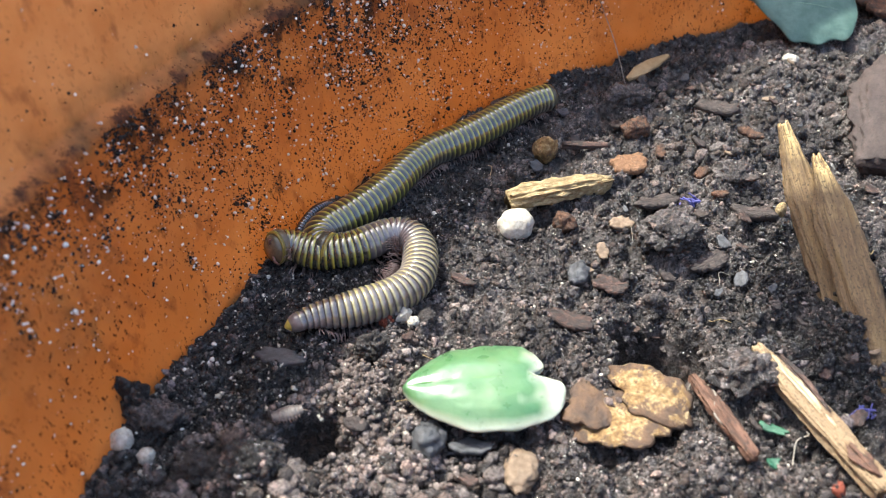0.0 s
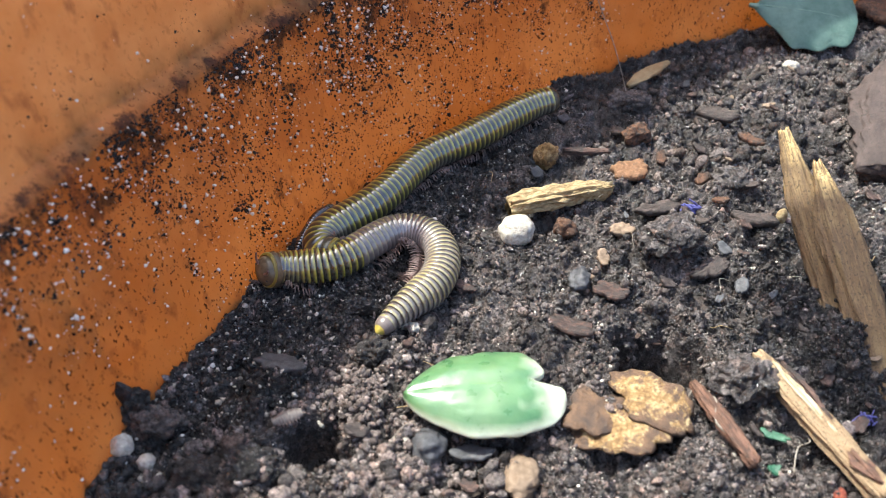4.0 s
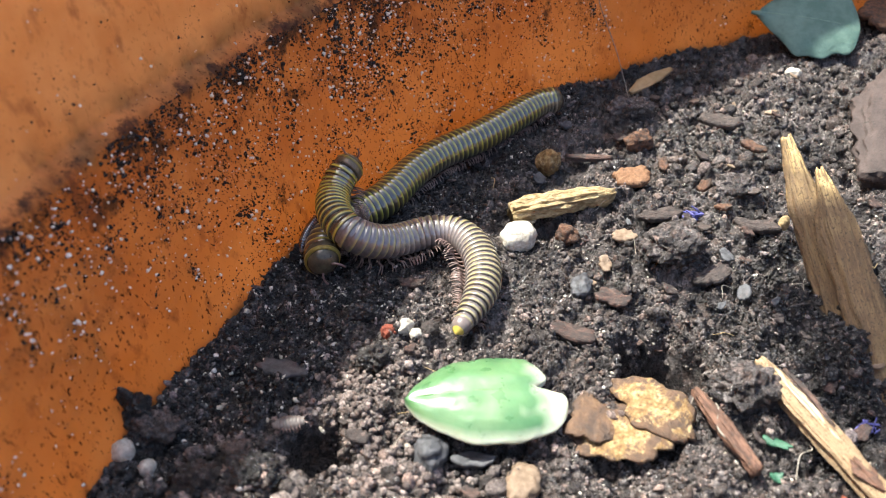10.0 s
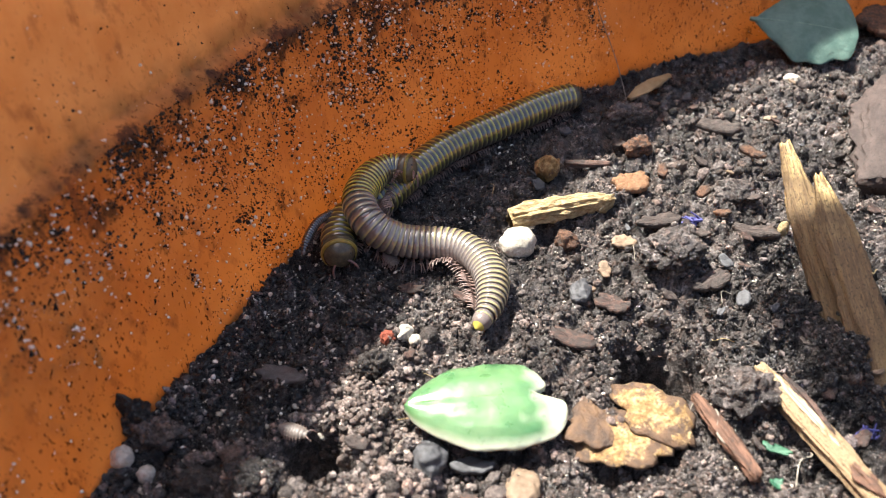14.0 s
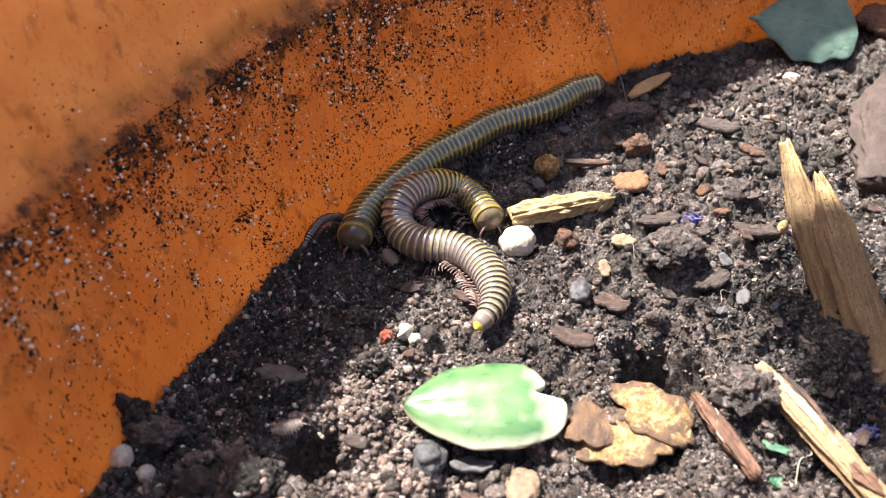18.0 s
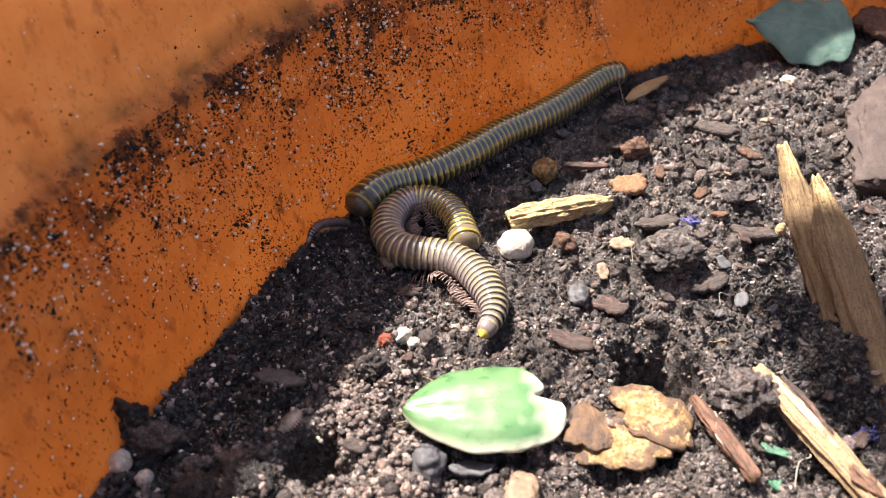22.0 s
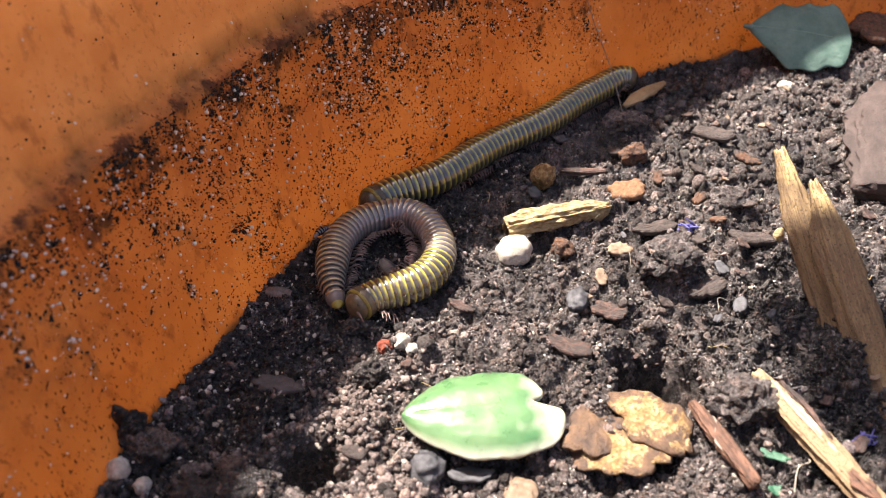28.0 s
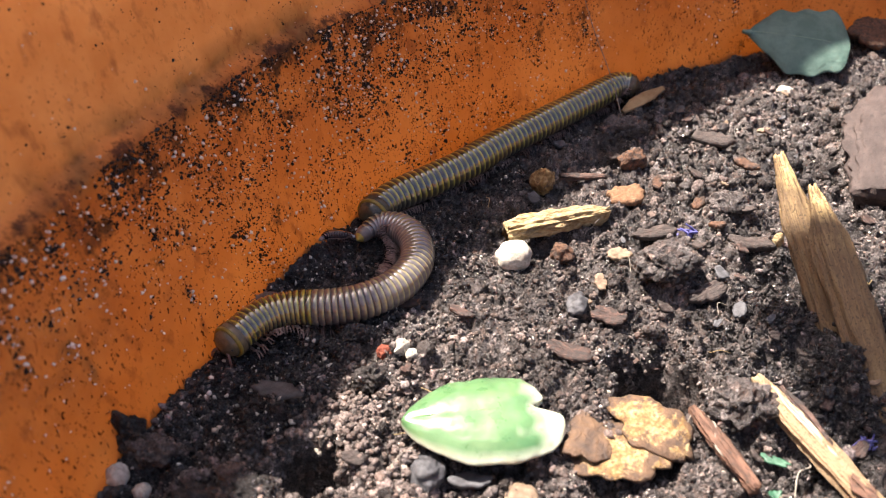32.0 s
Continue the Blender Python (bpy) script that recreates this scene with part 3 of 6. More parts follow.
# tight clumps, most of them just under the step
for i in range(300):
    a = 104 + 70 * rng.random() ** 0.75
    z = 28.8 - abs(rng.normal()) * 9.5 if i < 235 else rng.uniform(31, 48)
    k = int(rng.integers(8, 60)) if i < 235 else int(rng.integers(3, 14))
    if z < 2:
        continue
    wide, tall = rng.uniform(0.15, 0.55), rng.uniform(0.6, 2.4)
    for _ in range(k):
        zz = z + rng.normal() * tall
        speck(a + rng.normal() * wide, zz if i >= 235 else min(zz, 29.2), (0.078 if i < 235 else 0.045) * (1 - rng.random() * 0.93) ** (-0.55), 0.04)
    for _ in range(int(k * 0.17)):
        glint(a + rng.normal() * wide * 1.3, min(z + rng.normal() * tall * 1.2, 50), 0.22 * rng.random() ** 1.8 + 0.06, 0.25)
# crumbs caught on the step
for _ in range(5200):
    a = rng.uniform(118, 172)
    d = noise.noise(Vector((a * 0.22, 0.3, 0))) + 0.6 * noise.noise(Vector((a * 0.8, 4, 0)))
    if d < 0.05:
        continue
    speck(a, 29.0 - abs(rng.normal()) * (0.8 + 6.0 * d), 0.07 * (1 - rng.random() * 0.93) ** (-0.58))
# fine splashes, thinning out downwards
for _ in range(17000):
    zz = 29.3 - 28 * rng.random() ** 1.1 if rng.random() < 0.95 else rng.uniform(30, 50)
    a = 106 + 69 * rng.random() ** 0.8
    if noise.noise(Vector((a * 0.35, zz * 0.16, 7))) + 0.5 * noise.noise(Vector((a * 1.1, zz * 0.5, 3))) < -0.12:
        continue
    speck(a, zz, 0.062 * (1 - rng.random() * 0.92) ** (-0.5))
# white specks stand in for glints of grit and droplets on the wall
for _ in range(1900):
    zz = rng.uniform(0.5, 29) if rng.random() < 0.93 else rng.uniform(31, 50)
    glint(104 + 72 * rng.random() ** 0.8, zz, 0.20 * rng.random() ** 2.4 + 0.06)
lumps("wall_dirt", 1, np.array(places), np.array(sizes), 0.15, 0.5, WALL_DIRT, "black soil specks splashed on the orange pot wall", "dirt specks")
lumps("wall_grit", 1, np.array(white), np.array(wsizes), 0.2, 0.45, BEAD, "white grit and painted glints of droplets on the pot wall", "grit specks")

# ---- loose things on the soil ----
def lump(name, material, x, y, size, flat=0.75, rough=0.22, waves=1.3, sink=0.25, turn=0.0, label="", category="", group=""):
    """One uneven stone or clod; size: half lengths in millimetres."""
    sx, sy, sz = size if isinstance(size, tuple) else (size, size * 0.9, size * flat)
    bm = bmesh.new()
    bmesh.ops.create_icosphere(bm, subdivisions=4, radius=1.0)
    o = Vector((x * 3.1, y * 1.7, sx))
    for v in bm.verts:
        d = v.co.normalized()
        k = 1 + rough * noise.noise(d * waves + o) + rough * 0.55 * noise.noise(d * waves * 2.7 + o) + rough * 0.25 * noise.noise(d * waves * 7 + o)
        v.co = Vector((d.x * sx, d.y * sy, d.z * sz)) * k
    ob = part(name, bm, material)
    at(ob, x, y, rest_z(x, y) + sz * (1 - 2 * sink) - 0.3, rng.uniform(-8, 8), rng.uniform(-8, 8), turn)
    return tagged(ob, label, category, group)


def clod(name, material, x, y, size, rough=0.3, label="", category="clod"):
    """A clod of soil: one knobbly lump."""
    v, f = ball(6 if size[0] > 3 else 5)
    o = Vector((x, y, 1.0))
    k = []
    for w in v:
        d = Vector(w)
        q = Vector((d.x * size[0], d.y * size[1], d.z * size[2]))
        g1, k1 = grains(q, 1.1, 2.0)
        g2, k2 = grains(q, 0.5, 4.0)
        k.append(1 + rough * noise.noise(d * 1.5 + o) + rough * 0.7 * noise.noise(d * 3.5 + o) + (0.70 * g1 + 0.16 * k1 + 0.36 * g2 + 0.10 * k2 + 0.30 * noise.noise(q / 0.6 + o)) / size[0])
    ob = solid(name, raw_mesh(name, v * np.array(size) * np.array(k)[:, None], f), material)
    at(ob, x, y, rest_z(x, y) + size[2] * 0.2, 0, 0, 0)
    return tagged(ob, label, category) if label else ob


def strip(name, material, a, b, width, thick, taper=(0.3, 0.8), ragged=0.18, bend=0.0, roll=0.0, label="", category="", group="", parent=None, ribs=0.0):
    """A splinter from a to b (x, y, z): a flat bar with torn edges and ends."""
    a, b = Vector(a), Vector(b)
    long = (b - a).length
    rows, steps, o = [], max(14, int(long * 1.6)), a * 0.37
    for i in range(steps + 1):
        u = i / steps
        grow = taper[0] + (1 - taper[0]) * min(1.0, u / 0.3) if u < 0.3 else 1 - (1 - taper[1]) * max(0.0, (u - 0.6) / 0.4)
        w = width * 0.5 * grow
        row = []
        for k in range(64):
            g = 2 * math.pi * k / 64
            cy, cz = math.cos(g), math.sin(g)
            cy, cz = math.copysign(abs(cy) ** 0.55, cy), math.copysign(abs(cz) ** 0.6, cz)
            q = Vector((u * long * 0.35, cy * 1.3, cz)) + o
            j = 1 + 0.16 * noise.noise(Vector((u * long * 0.02, cy * 4.0, cz * 4.0)) + o) + ragged * noise.noise(q * Vector((1, 2, 2))) + ragged * 0.5 * noise.noise(q * 4.3)
            j += ribs * (noise.noise(Vector((u * long * 0.05, cy * 7.0, cz * 3.0)) + o) + 0.6 * noise.noise(Vector((u * long * 0.12, cy * 17.0, cz * 5.0)) + o))
            tear = 0.22 * min(width, 4.0) * noise.noise(Vector((k * 1.9, 5.0, 0)) + o) if i in (0, steps) else 0
            row.append((u * long + tear, cy * w * j, cz * thick * 0.5 * j + bend * math.sin(math.pi * u)))
        rows.append(row)
    bm = quads(rows)
    bm.verts.ensure_lookup_table()
    for n0 in (0, steps * 64):
        ring = [bm.verts[n0 + i] for i in range(64)]
        bm.faces.new(ring if n0 else ring[::-1])
    ob = part(name, bm, material, parent)
    d = (b - a).normalized()
    side = Vector((0, 0, 1)).cross(d).normalized()
    up = d.cross(side)
    m = Matrix((d, side, up)).transposed().to_4x4()
    ob.matrix_basis = Matrix.Translation(a * MM) @ m @ pose(0, 0, 0, roll)
    return tagged(ob, label, category, group) if not parent else ob


def flake(name, material, x, y, sx, sy, thick=0.5, lift=0.5, turn=0.0, rx=0.0, ry=0.0, curl=0.3, label="", category="", group=""):
    """A thin flat bit with an uneven outline."""
    o = Vector((x, y, sx))
    rows = []
    for z, k in ((0.5, 0.0), (0.5, 0.35), (0.5, 0.7), (0.42, 0.94), (0.0, 1.0), (-0.42, 0.94), (-0.5, 0.6), (-0.5, 0.0)):
        row = []
        for i in range(56):
            g = 2 * math.pi * i / 56
            c = Vector((math.cos(g), math.sin(g), 0))
            r = k * (1 + 0.40 * noise.noise(c * 1.5 + o) + 0.16 * noise.noise(c * 4 + o) + 0.05 * noise.noise(c * 11 + o) + 0.025 * noise.noise(c * 25 + o))
            px, py = c.x * r * sx, c.y * r * sy
            row.append((px, py, z * thick + curl * ((px / sx) ** 2 - 0.3) + 0.25 * thick * noise.noise(Vector((px, py, z)) * 1.6 + o)))
        rows.append(row)
    bm = quads(rows)
    bmesh.ops.remove_doubles(bm, verts=bm.verts, dist=0.004)
    ob = part(name, bm, material)
    at(ob, x, y, rest_z(x, y) + lift, rx, ry, turn)
    return tagged(ob, label, category, group) if label else ob


def thread(name, material, pts, r, label="", category="", group="", parent=None):
    """A thin bent fibre through points in millimetres."""
    pts = [Vector(q) for q in pts]
    rows = []
    for i in range(len(pts) * 6 - 5):
        u = i / 6
        k = min(int(u), len(pts) - 2)
        f = u - k
        p0, p1, p2, p3 = (pts[max(0, min(len(pts) - 1, k + d))] for d in (-1, 0, 1, 2))
        c = 0.5 * ((2 * p1) + (p2 - p0) * f + (2 * p0 - 5 * p1 + 4 * p2 - p3) * f * f + (3 * p1 - p0 - 3 * p2 + p3) * f ** 3)
        d = (0.5 * ((p2 - p0) + 2 * (2 * p0 - 5 * p1 + 4 * p2 - p3) * f + 3 * (3 * p1 - p0 - 3 * p2 + p3) * f * f)).normalized()
        s = d.cross(Vector((0.31, 0.2, 0.93))).normalized()
        t = d.cross(s)
        rr = r(i / (len(pts) * 6 - 6)) if callable(r) else r
        rows.append([c + (s * math.cos(g) + t * math.sin(g)) * rr for g in (j * math.pi / 3 for j in range(6))])
    bm = quads(rows)
    bm.verts.ensure_lookup_table()
    bm.faces.new([bm.verts[i] for i in range(6)][::-1])
    bm.faces.new([bm.verts[i] for i in range(len(bm.verts) - 6, len(bm.verts))])
    ob = part(name, bm, material, parent)
    return tagged(ob, label, category, group) if label else ob


def blade(name, material, long, half, notch, dome, thick, point=0.55, wavy=0.03):
    """A leaf: pointed base at x = 0, round notched end, thick and domed."""
    nu, nv = 44, 46
    rim_values, top, low = [], [], []
    for i in range(nu + 1):
        u = 1 - (1 - i / nu) ** 1.35
        w = math.sin(0.5 * math.pi * min(1, u / point)) ** (0.60 if notch else 0.85) if u < point else math.sqrt(max(0.0, 1 - ((u - point) / (1 - point)) ** 3.2))
        w = max(w, 0.015)
        ra, rb = [], []
        for j in range(nv + 1):
            v = -1 + 2 * j / nv
            y = v * w * half * (1 + wavy * math.sin(u * 9 + (4 if v < 0 else 0)) + wavy * 0.6 * math.sin(u * 23 + v))
            cut = notch * math.exp(-abs((y - 1.0) / (0.40 + 0.35 * u)) ** 1.25) * max(0.0, (u - 0.70) / 0.30) ** 1.2
            x = u * long - cut * 1.5 - (0.045 * notch * long * u * u * max(0.0, v) if notch else 0.0)
            # whitens the lower margin and tip: painted glare on top of the pale margin
            e = max((0.95 * abs(v) ** 3.4 if v < 0 else 0.45 * abs(v) ** 5), max(0.0, (u - 0.50 + 0.14 * noise.noise(Vector((x * 0.5, y * 0.5, 1)))) / 0.46) ** 1.5)
            vein = -0.16 * math.exp(-(y / 0.6) ** 2) * (1 - u)
            z = dome * (1 - abs(v) ** 2.6 * 0.95) * math.sin(math.pi * min(0.96, u * 0.80 + 0.16)) ** 0.8 + vein + 0.10 * noise.noise(Vector((x, y, 0)) * 0.5)
            z += 0.16 * noise.noise(Vector((x * 1.4, y * 1.4, 3))) * abs(v)
            t = thick * (0.25 + 0.75 * (1 - abs(v) ** 4)) * (0.4 + 0.6 * math.sin(math.pi * min(0.97, u * 0.9 + 0.05)))
            ra.append(((x, y, z + t * 0.5), e))
            rb.append(((x, y, z - t * 0.5), e))
        top.append(ra)
        low.append(rb)
    verts = [p for row in top for p, _ in row] + [p for row in low for p, _ in row]
    rims = [e for row in top for _, e in row] + [e for row in low for _, e in row]
    m = nv + 1
    off = (nu + 1) * m
    faces = []
    for i in range(nu):
        for j in range(nv):
            q = (i * m + j, (i + 1) * m + j, (i + 1) * m + j + 1, i * m + j + 1)
            faces += [q, tuple(off + k for k in q[::-1])]
        for j in (0, nv):
            q = (i * m + j, (i + 1) * m + j, off + (i + 1) * m + j, off + i * m + j)
            faces.append(q[::-1] if j == 0 else q)
    for i in (0, nu):
        for j in range(nv):
            q = (i * m + j, i * m + j + 1, off + i * m + j + 1, off + i * m + j)
            faces.append(q[::-1] if i == 0 else q)
    me = bpy.data.meshes.new(name)
    me.from_pydata([tuple(c * MM for c in p) for p in verts], [], faces)
    bm = bmesh.new()
    bm.from_mesh(me)
    bmesh.ops.recalc_face_normals(bm, faces=bm.faces)
    bm.to_mesh(me)
    bm.free()
    me.attributes.new("rim", "FLOAT", "POINT").data.foreach_set("value", rims)
    return solid(name, me, material)


green = blade("green_leaf", LEAF, 19.2, 6.0, 2.0, 1.7, 1.1, 0.54)
at(green, -4.5, -32.1, 2.6, 5, 1, 4)
thread("midrib", GREEN_RIB, [(0.6, 0, 1.14), (3.0, 0, 1.60), (6.5, 0, 2.01), (10.0, 0, 2.08), (12.0, 0, 1.95)], lambda u: 0.14 - 0.07 * u, parent=green)
tagged(green, "fallen glossy green leaf with pale margin, painted glare and notched tip", "leaf")

teal = blade("teal_leaf", TEAL, 20.0, 7.6, 0.0, 1.2, 0.5, 0.6, 0.10)
thread("midrib", TEAL_RIB, [(0.6, 0, 0.58), (2.0, 0, 0.88), (10.0, 0, 1.32), (16.0, 0, 0.94)], lambda u: 0.20 - 0.12 * u, parent=teal)
thread("stalk", TEAL_RIB, [(-0.9, 0.2, 0.15), (-0.2, 0.1, 0.25), (0.8, 0, 0.4)], lambda u: 0.35 + 0.25 * u, parent=teal)
at(teal, 60.8, 60.4, 7.8, 33, 5, -9)
tagged(teal, "dull blue-green leaf lying against the pot wall", "leaf")

rot = new("rotting_leaf")
at(rot, 22.0, -33.0, 0)
tagged(rot, "rotting leaf, brown with ochre-yellow patches, torn into lobes", "leaf")
for nm, mat, px, py, sx, sy, thick, lift, turn, rx, ry, curl in (("leaf_lobe", ROT, 24.4, -31.8, 5.3, 3.7, 0.55, 1.2, -40, 10, 4, -0.9), ("leaf_lobe", ROT, 20.6, -35.4, 5.9, 3.5, 0.6, 1.4, -6, 6, -5, -0.9), ("leaf_base", ROT_DARK, 18.0, -32.8, 4.2, 3.0, 0.5, 0.7, 30, 6, 6, -0.6)):
    ob = flake(nm, mat, px, py, sx, sy, thick, lift, turn, rx, ry, curl)
    ob.matrix_basis = rot.matrix_basis.inverted() @ ob.matrix_basis
    ob.parent = rot

strip("wood_stick", OCHRE_WOOD, (10.2, 4.6, 2.0), (26.0, 9.6, 1.6), 3.5, 2.8, (0.8, 0.45), 0.42, 0.5, ribs=0.16, label="short ochre stick of rotten wood, thicker at one end", category="stick")
flake("orange_wood_chip", ORANGE_CHIP, 29.3, 14.2, 3.4, 2.2, 1.2, 0.8, 30, label="orange-brown crumbling wood chip behind the stick", category="wood chip")
lump("perlite", PERLITE, 10.9, 0.3, (2.6, 2.4, 2.2), rough=0.16, sink=0.15, label="large white perlite grain beside the ochre stick", category="perlite")

chip = new("wood_chip")
at(chip, 52, -24, 0)
tagged(chip, "long pale splintered wood chip half buried in soil", "wood chip")
for nm, a, b, w, th, tp in (("splinter", (47.9, 5.0, 15.0), (52.6, -23.5, -2.0), 4.3, 2.2, (0.34, 0.9)), ("splinter", (50.6, -1.4, 14.0), (54.4, -29.5, -1.0), 5.0, 2.2, (0.16, 0.9))):
    ob = strip(nm, PALE_WOOD, a, b, w, th, tp, 0.16, 0.5, 22, label="", ribs=0.22)
    m = ob.matrix_basis.copy()
    ob.parent = chip
    ob.matrix_basis = chip.matrix_basis.inverted() @ m
splinter = strip("wood_splinter", STRAW_WOOD, (38.2, -26.4, 3.2), (46.4, -45.6, 2.6), 2.9, 1.9, (0.5, 0.9), 0.2, 0.2, 10, ribs=0.2, label="pale straw-coloured wood splinter with a dark stripe", category="wood splinter")
for nm, mat, a, b, w in (("bark_strip", RED_BARK, (40.4, -28.0, 3.9), (43.4, -36.5, 3.7), 0.9), ("pale_core", PALE_CORE, (39.2, -28.2, 4.0), (43.4, -38.6, 3.7), 0.7), ("bark_strip", RED_TWIG, (44.0, -40.5, 3.6), (46.0, -44.5, 3.4), 1.6)):
    stripe = strip(nm, mat, a, b, w, 0.7, (0.3, 0.3), 0.9, 0.2)
    stripe.parent = splinter
    stripe.matrix_basis = splinter.matrix_basis.inverted() @ stripe.matrix_basis
strip("bark_twig", RED_TWIG, (30.0, -29.3, 1.6), (34.4, -40.5, 1.3), 1.9, 1.5, (0.4, 0.7), 0.35, 0.3, label="thin red-brown bark twig", category="twig")
strip("bark_slab", SLAB_BARK, (79.5, 38.0, 6.5), (69.5, 11.0, 3.5), 12.5, 3.6, (0.35, 0.8), 0.18, 0.8, 16, ribs=0.1, label="thick slab of grey-brown bark standing out of the soil", category="bark")
strip("dry_sliver", DRY_LEAF, (33.9, 40.4, 1.9), (42.6, 48.0, 2.5), 2.8, 0.7, (0.3, 0.35), 0.2, 0.4, label="dry tan leaf sliver at the foot of the pot wall", category="leaf sliver")
flake("bark_flake", RUST, 88.0, 64.0, 6.0, 4.5, 1.5, 2.0, 30, 10, label="rust-brown bark flake beside the blue-green leaf", category="bark")
strip("red_twig", RED_BARK, (20.0, 20.6, 1.2), (27.6, 20.3, 1.2), 1.2, 1.0, (0.6, 0.7), 0.3, label="short reddish twig by a brown clod", category="twig")
lump("brown_clod", ROT, 17.3, 20.0, (1.9, 1.7, 2.4), rough=0.35, label="golden-brown crumbly clod beside a reddish twig", category="clod")
flake("orange_bark_chip", RUST, 72.0, 29.0, 2.2, 1.4, 0.8, 3.2, 60, 20, label="orange-brown bark chip leaning on the bark slab", category="bark")
BITS = "bark bits on the soil"
for nm, mat, x, y, sx, sy, th, lf, tn, lb, ct in (
    ("bark_flake", BARK, 32.6, 5.6, 4.0, 1.7, 1.0, 1.3, 12, "flat dark grey bark flake", "bark"),
    ("pale_flake", TAN, 26.2, -0.3, 2.3, 1.5, 0.6, 1.1, 25, "pale buff wood flake", "wood flake"),
    ("bark_flake", BARK, 46.6, 2.2, 3.8, 1.5, 1.2, 1.4, -15, "dark brown bark flake", "bark"),
    ("red_flake", RED_BARK, 23.2, -12.6, 2.7, 1.7, 0.7, 1.1, -20, "dull red bark flake", "bark"),
    ("brown_flake", RED_BARK, 16.6, -19.0, 3.6, 1.7, 0.8, 1.1, -28, "long brown bark flake", "bark"),
    ("brown_flake", RED_BARK, -4.3, -9.3, 2.0, 1.0, 0.5, 1.0, -12, "small brown bark flake", "bark"),
    ("brown_flake", RED_BARK, 3.0, -11.5, 2.4, 1.0, 0.5, 1.1, -25, "small brown bark flake", "bark"),
    ("slate_flake", GREY, 3.3, -37.6, 2.6, 1.3, 0.6, 1.2, -6, "thin grey slate flake below the green leaf", "stone flake"),
    ("bark_flake", BARK, 47.5, 30.4, 4.4, 1.8, 1.2, 1.3, -25, "dark bark flake among crumbs", "bark"),
    ("bark_flake", BARK, 37.0, -8.6, 3.6, 1.6, 1.0, 1.2, 30, "dark bark flake among crumbs", "bark"),
    ("slate_flake", GREY, -20.0, -26.0, 3.8, 1.7, 0.7, 1.3, -22, "dark blue-grey slate flake in the compost", "stone flake"),
    ("rust_flake", RUST, 41.0, 12.8, 2.2, 1.0, 0.6, 1.1, 50, "small rust-brown wood flake", "wood flake"),
    ("rust_flake", RUST, 42.5, 6.8, 1.6, 0.8, 0.6, 1.1, 10, "small rust-brown wood flake", "wood flake"),
    ("rust_flake", RUST, 36.0, 19.5, 2.3, 0.9, 0.6, 1.1, 80, "small rust-brown wood flake", "wood flake"),
    ("rust_flake", RUST, 52.0, 23.8, 2.6, 1.2, 0.7, 1.1, -30, "small rust-brown wood flake", "wood flake"),
    ("green_scrap", GREEN_BIT, 38.0, -36.2, 2.0, 0.7, 0.3, 1.0, -35, "scrap of bright green leaf", "leaf scrap"),
    ("green_scrap", GREEN_BIT, 36.6, -40.8, 0.8, 0.8, 0.3, 1.0, 20, "scrap of bright green leaf", "leaf scrap"),
):
    flake(nm, mat, x, y, sx * 0.88, sy * 0.88, th, lf - 0.55, tn, rng.uniform(-9, 9), rng.uniform(-9, 9), 0.3, lb, ct, BITS)
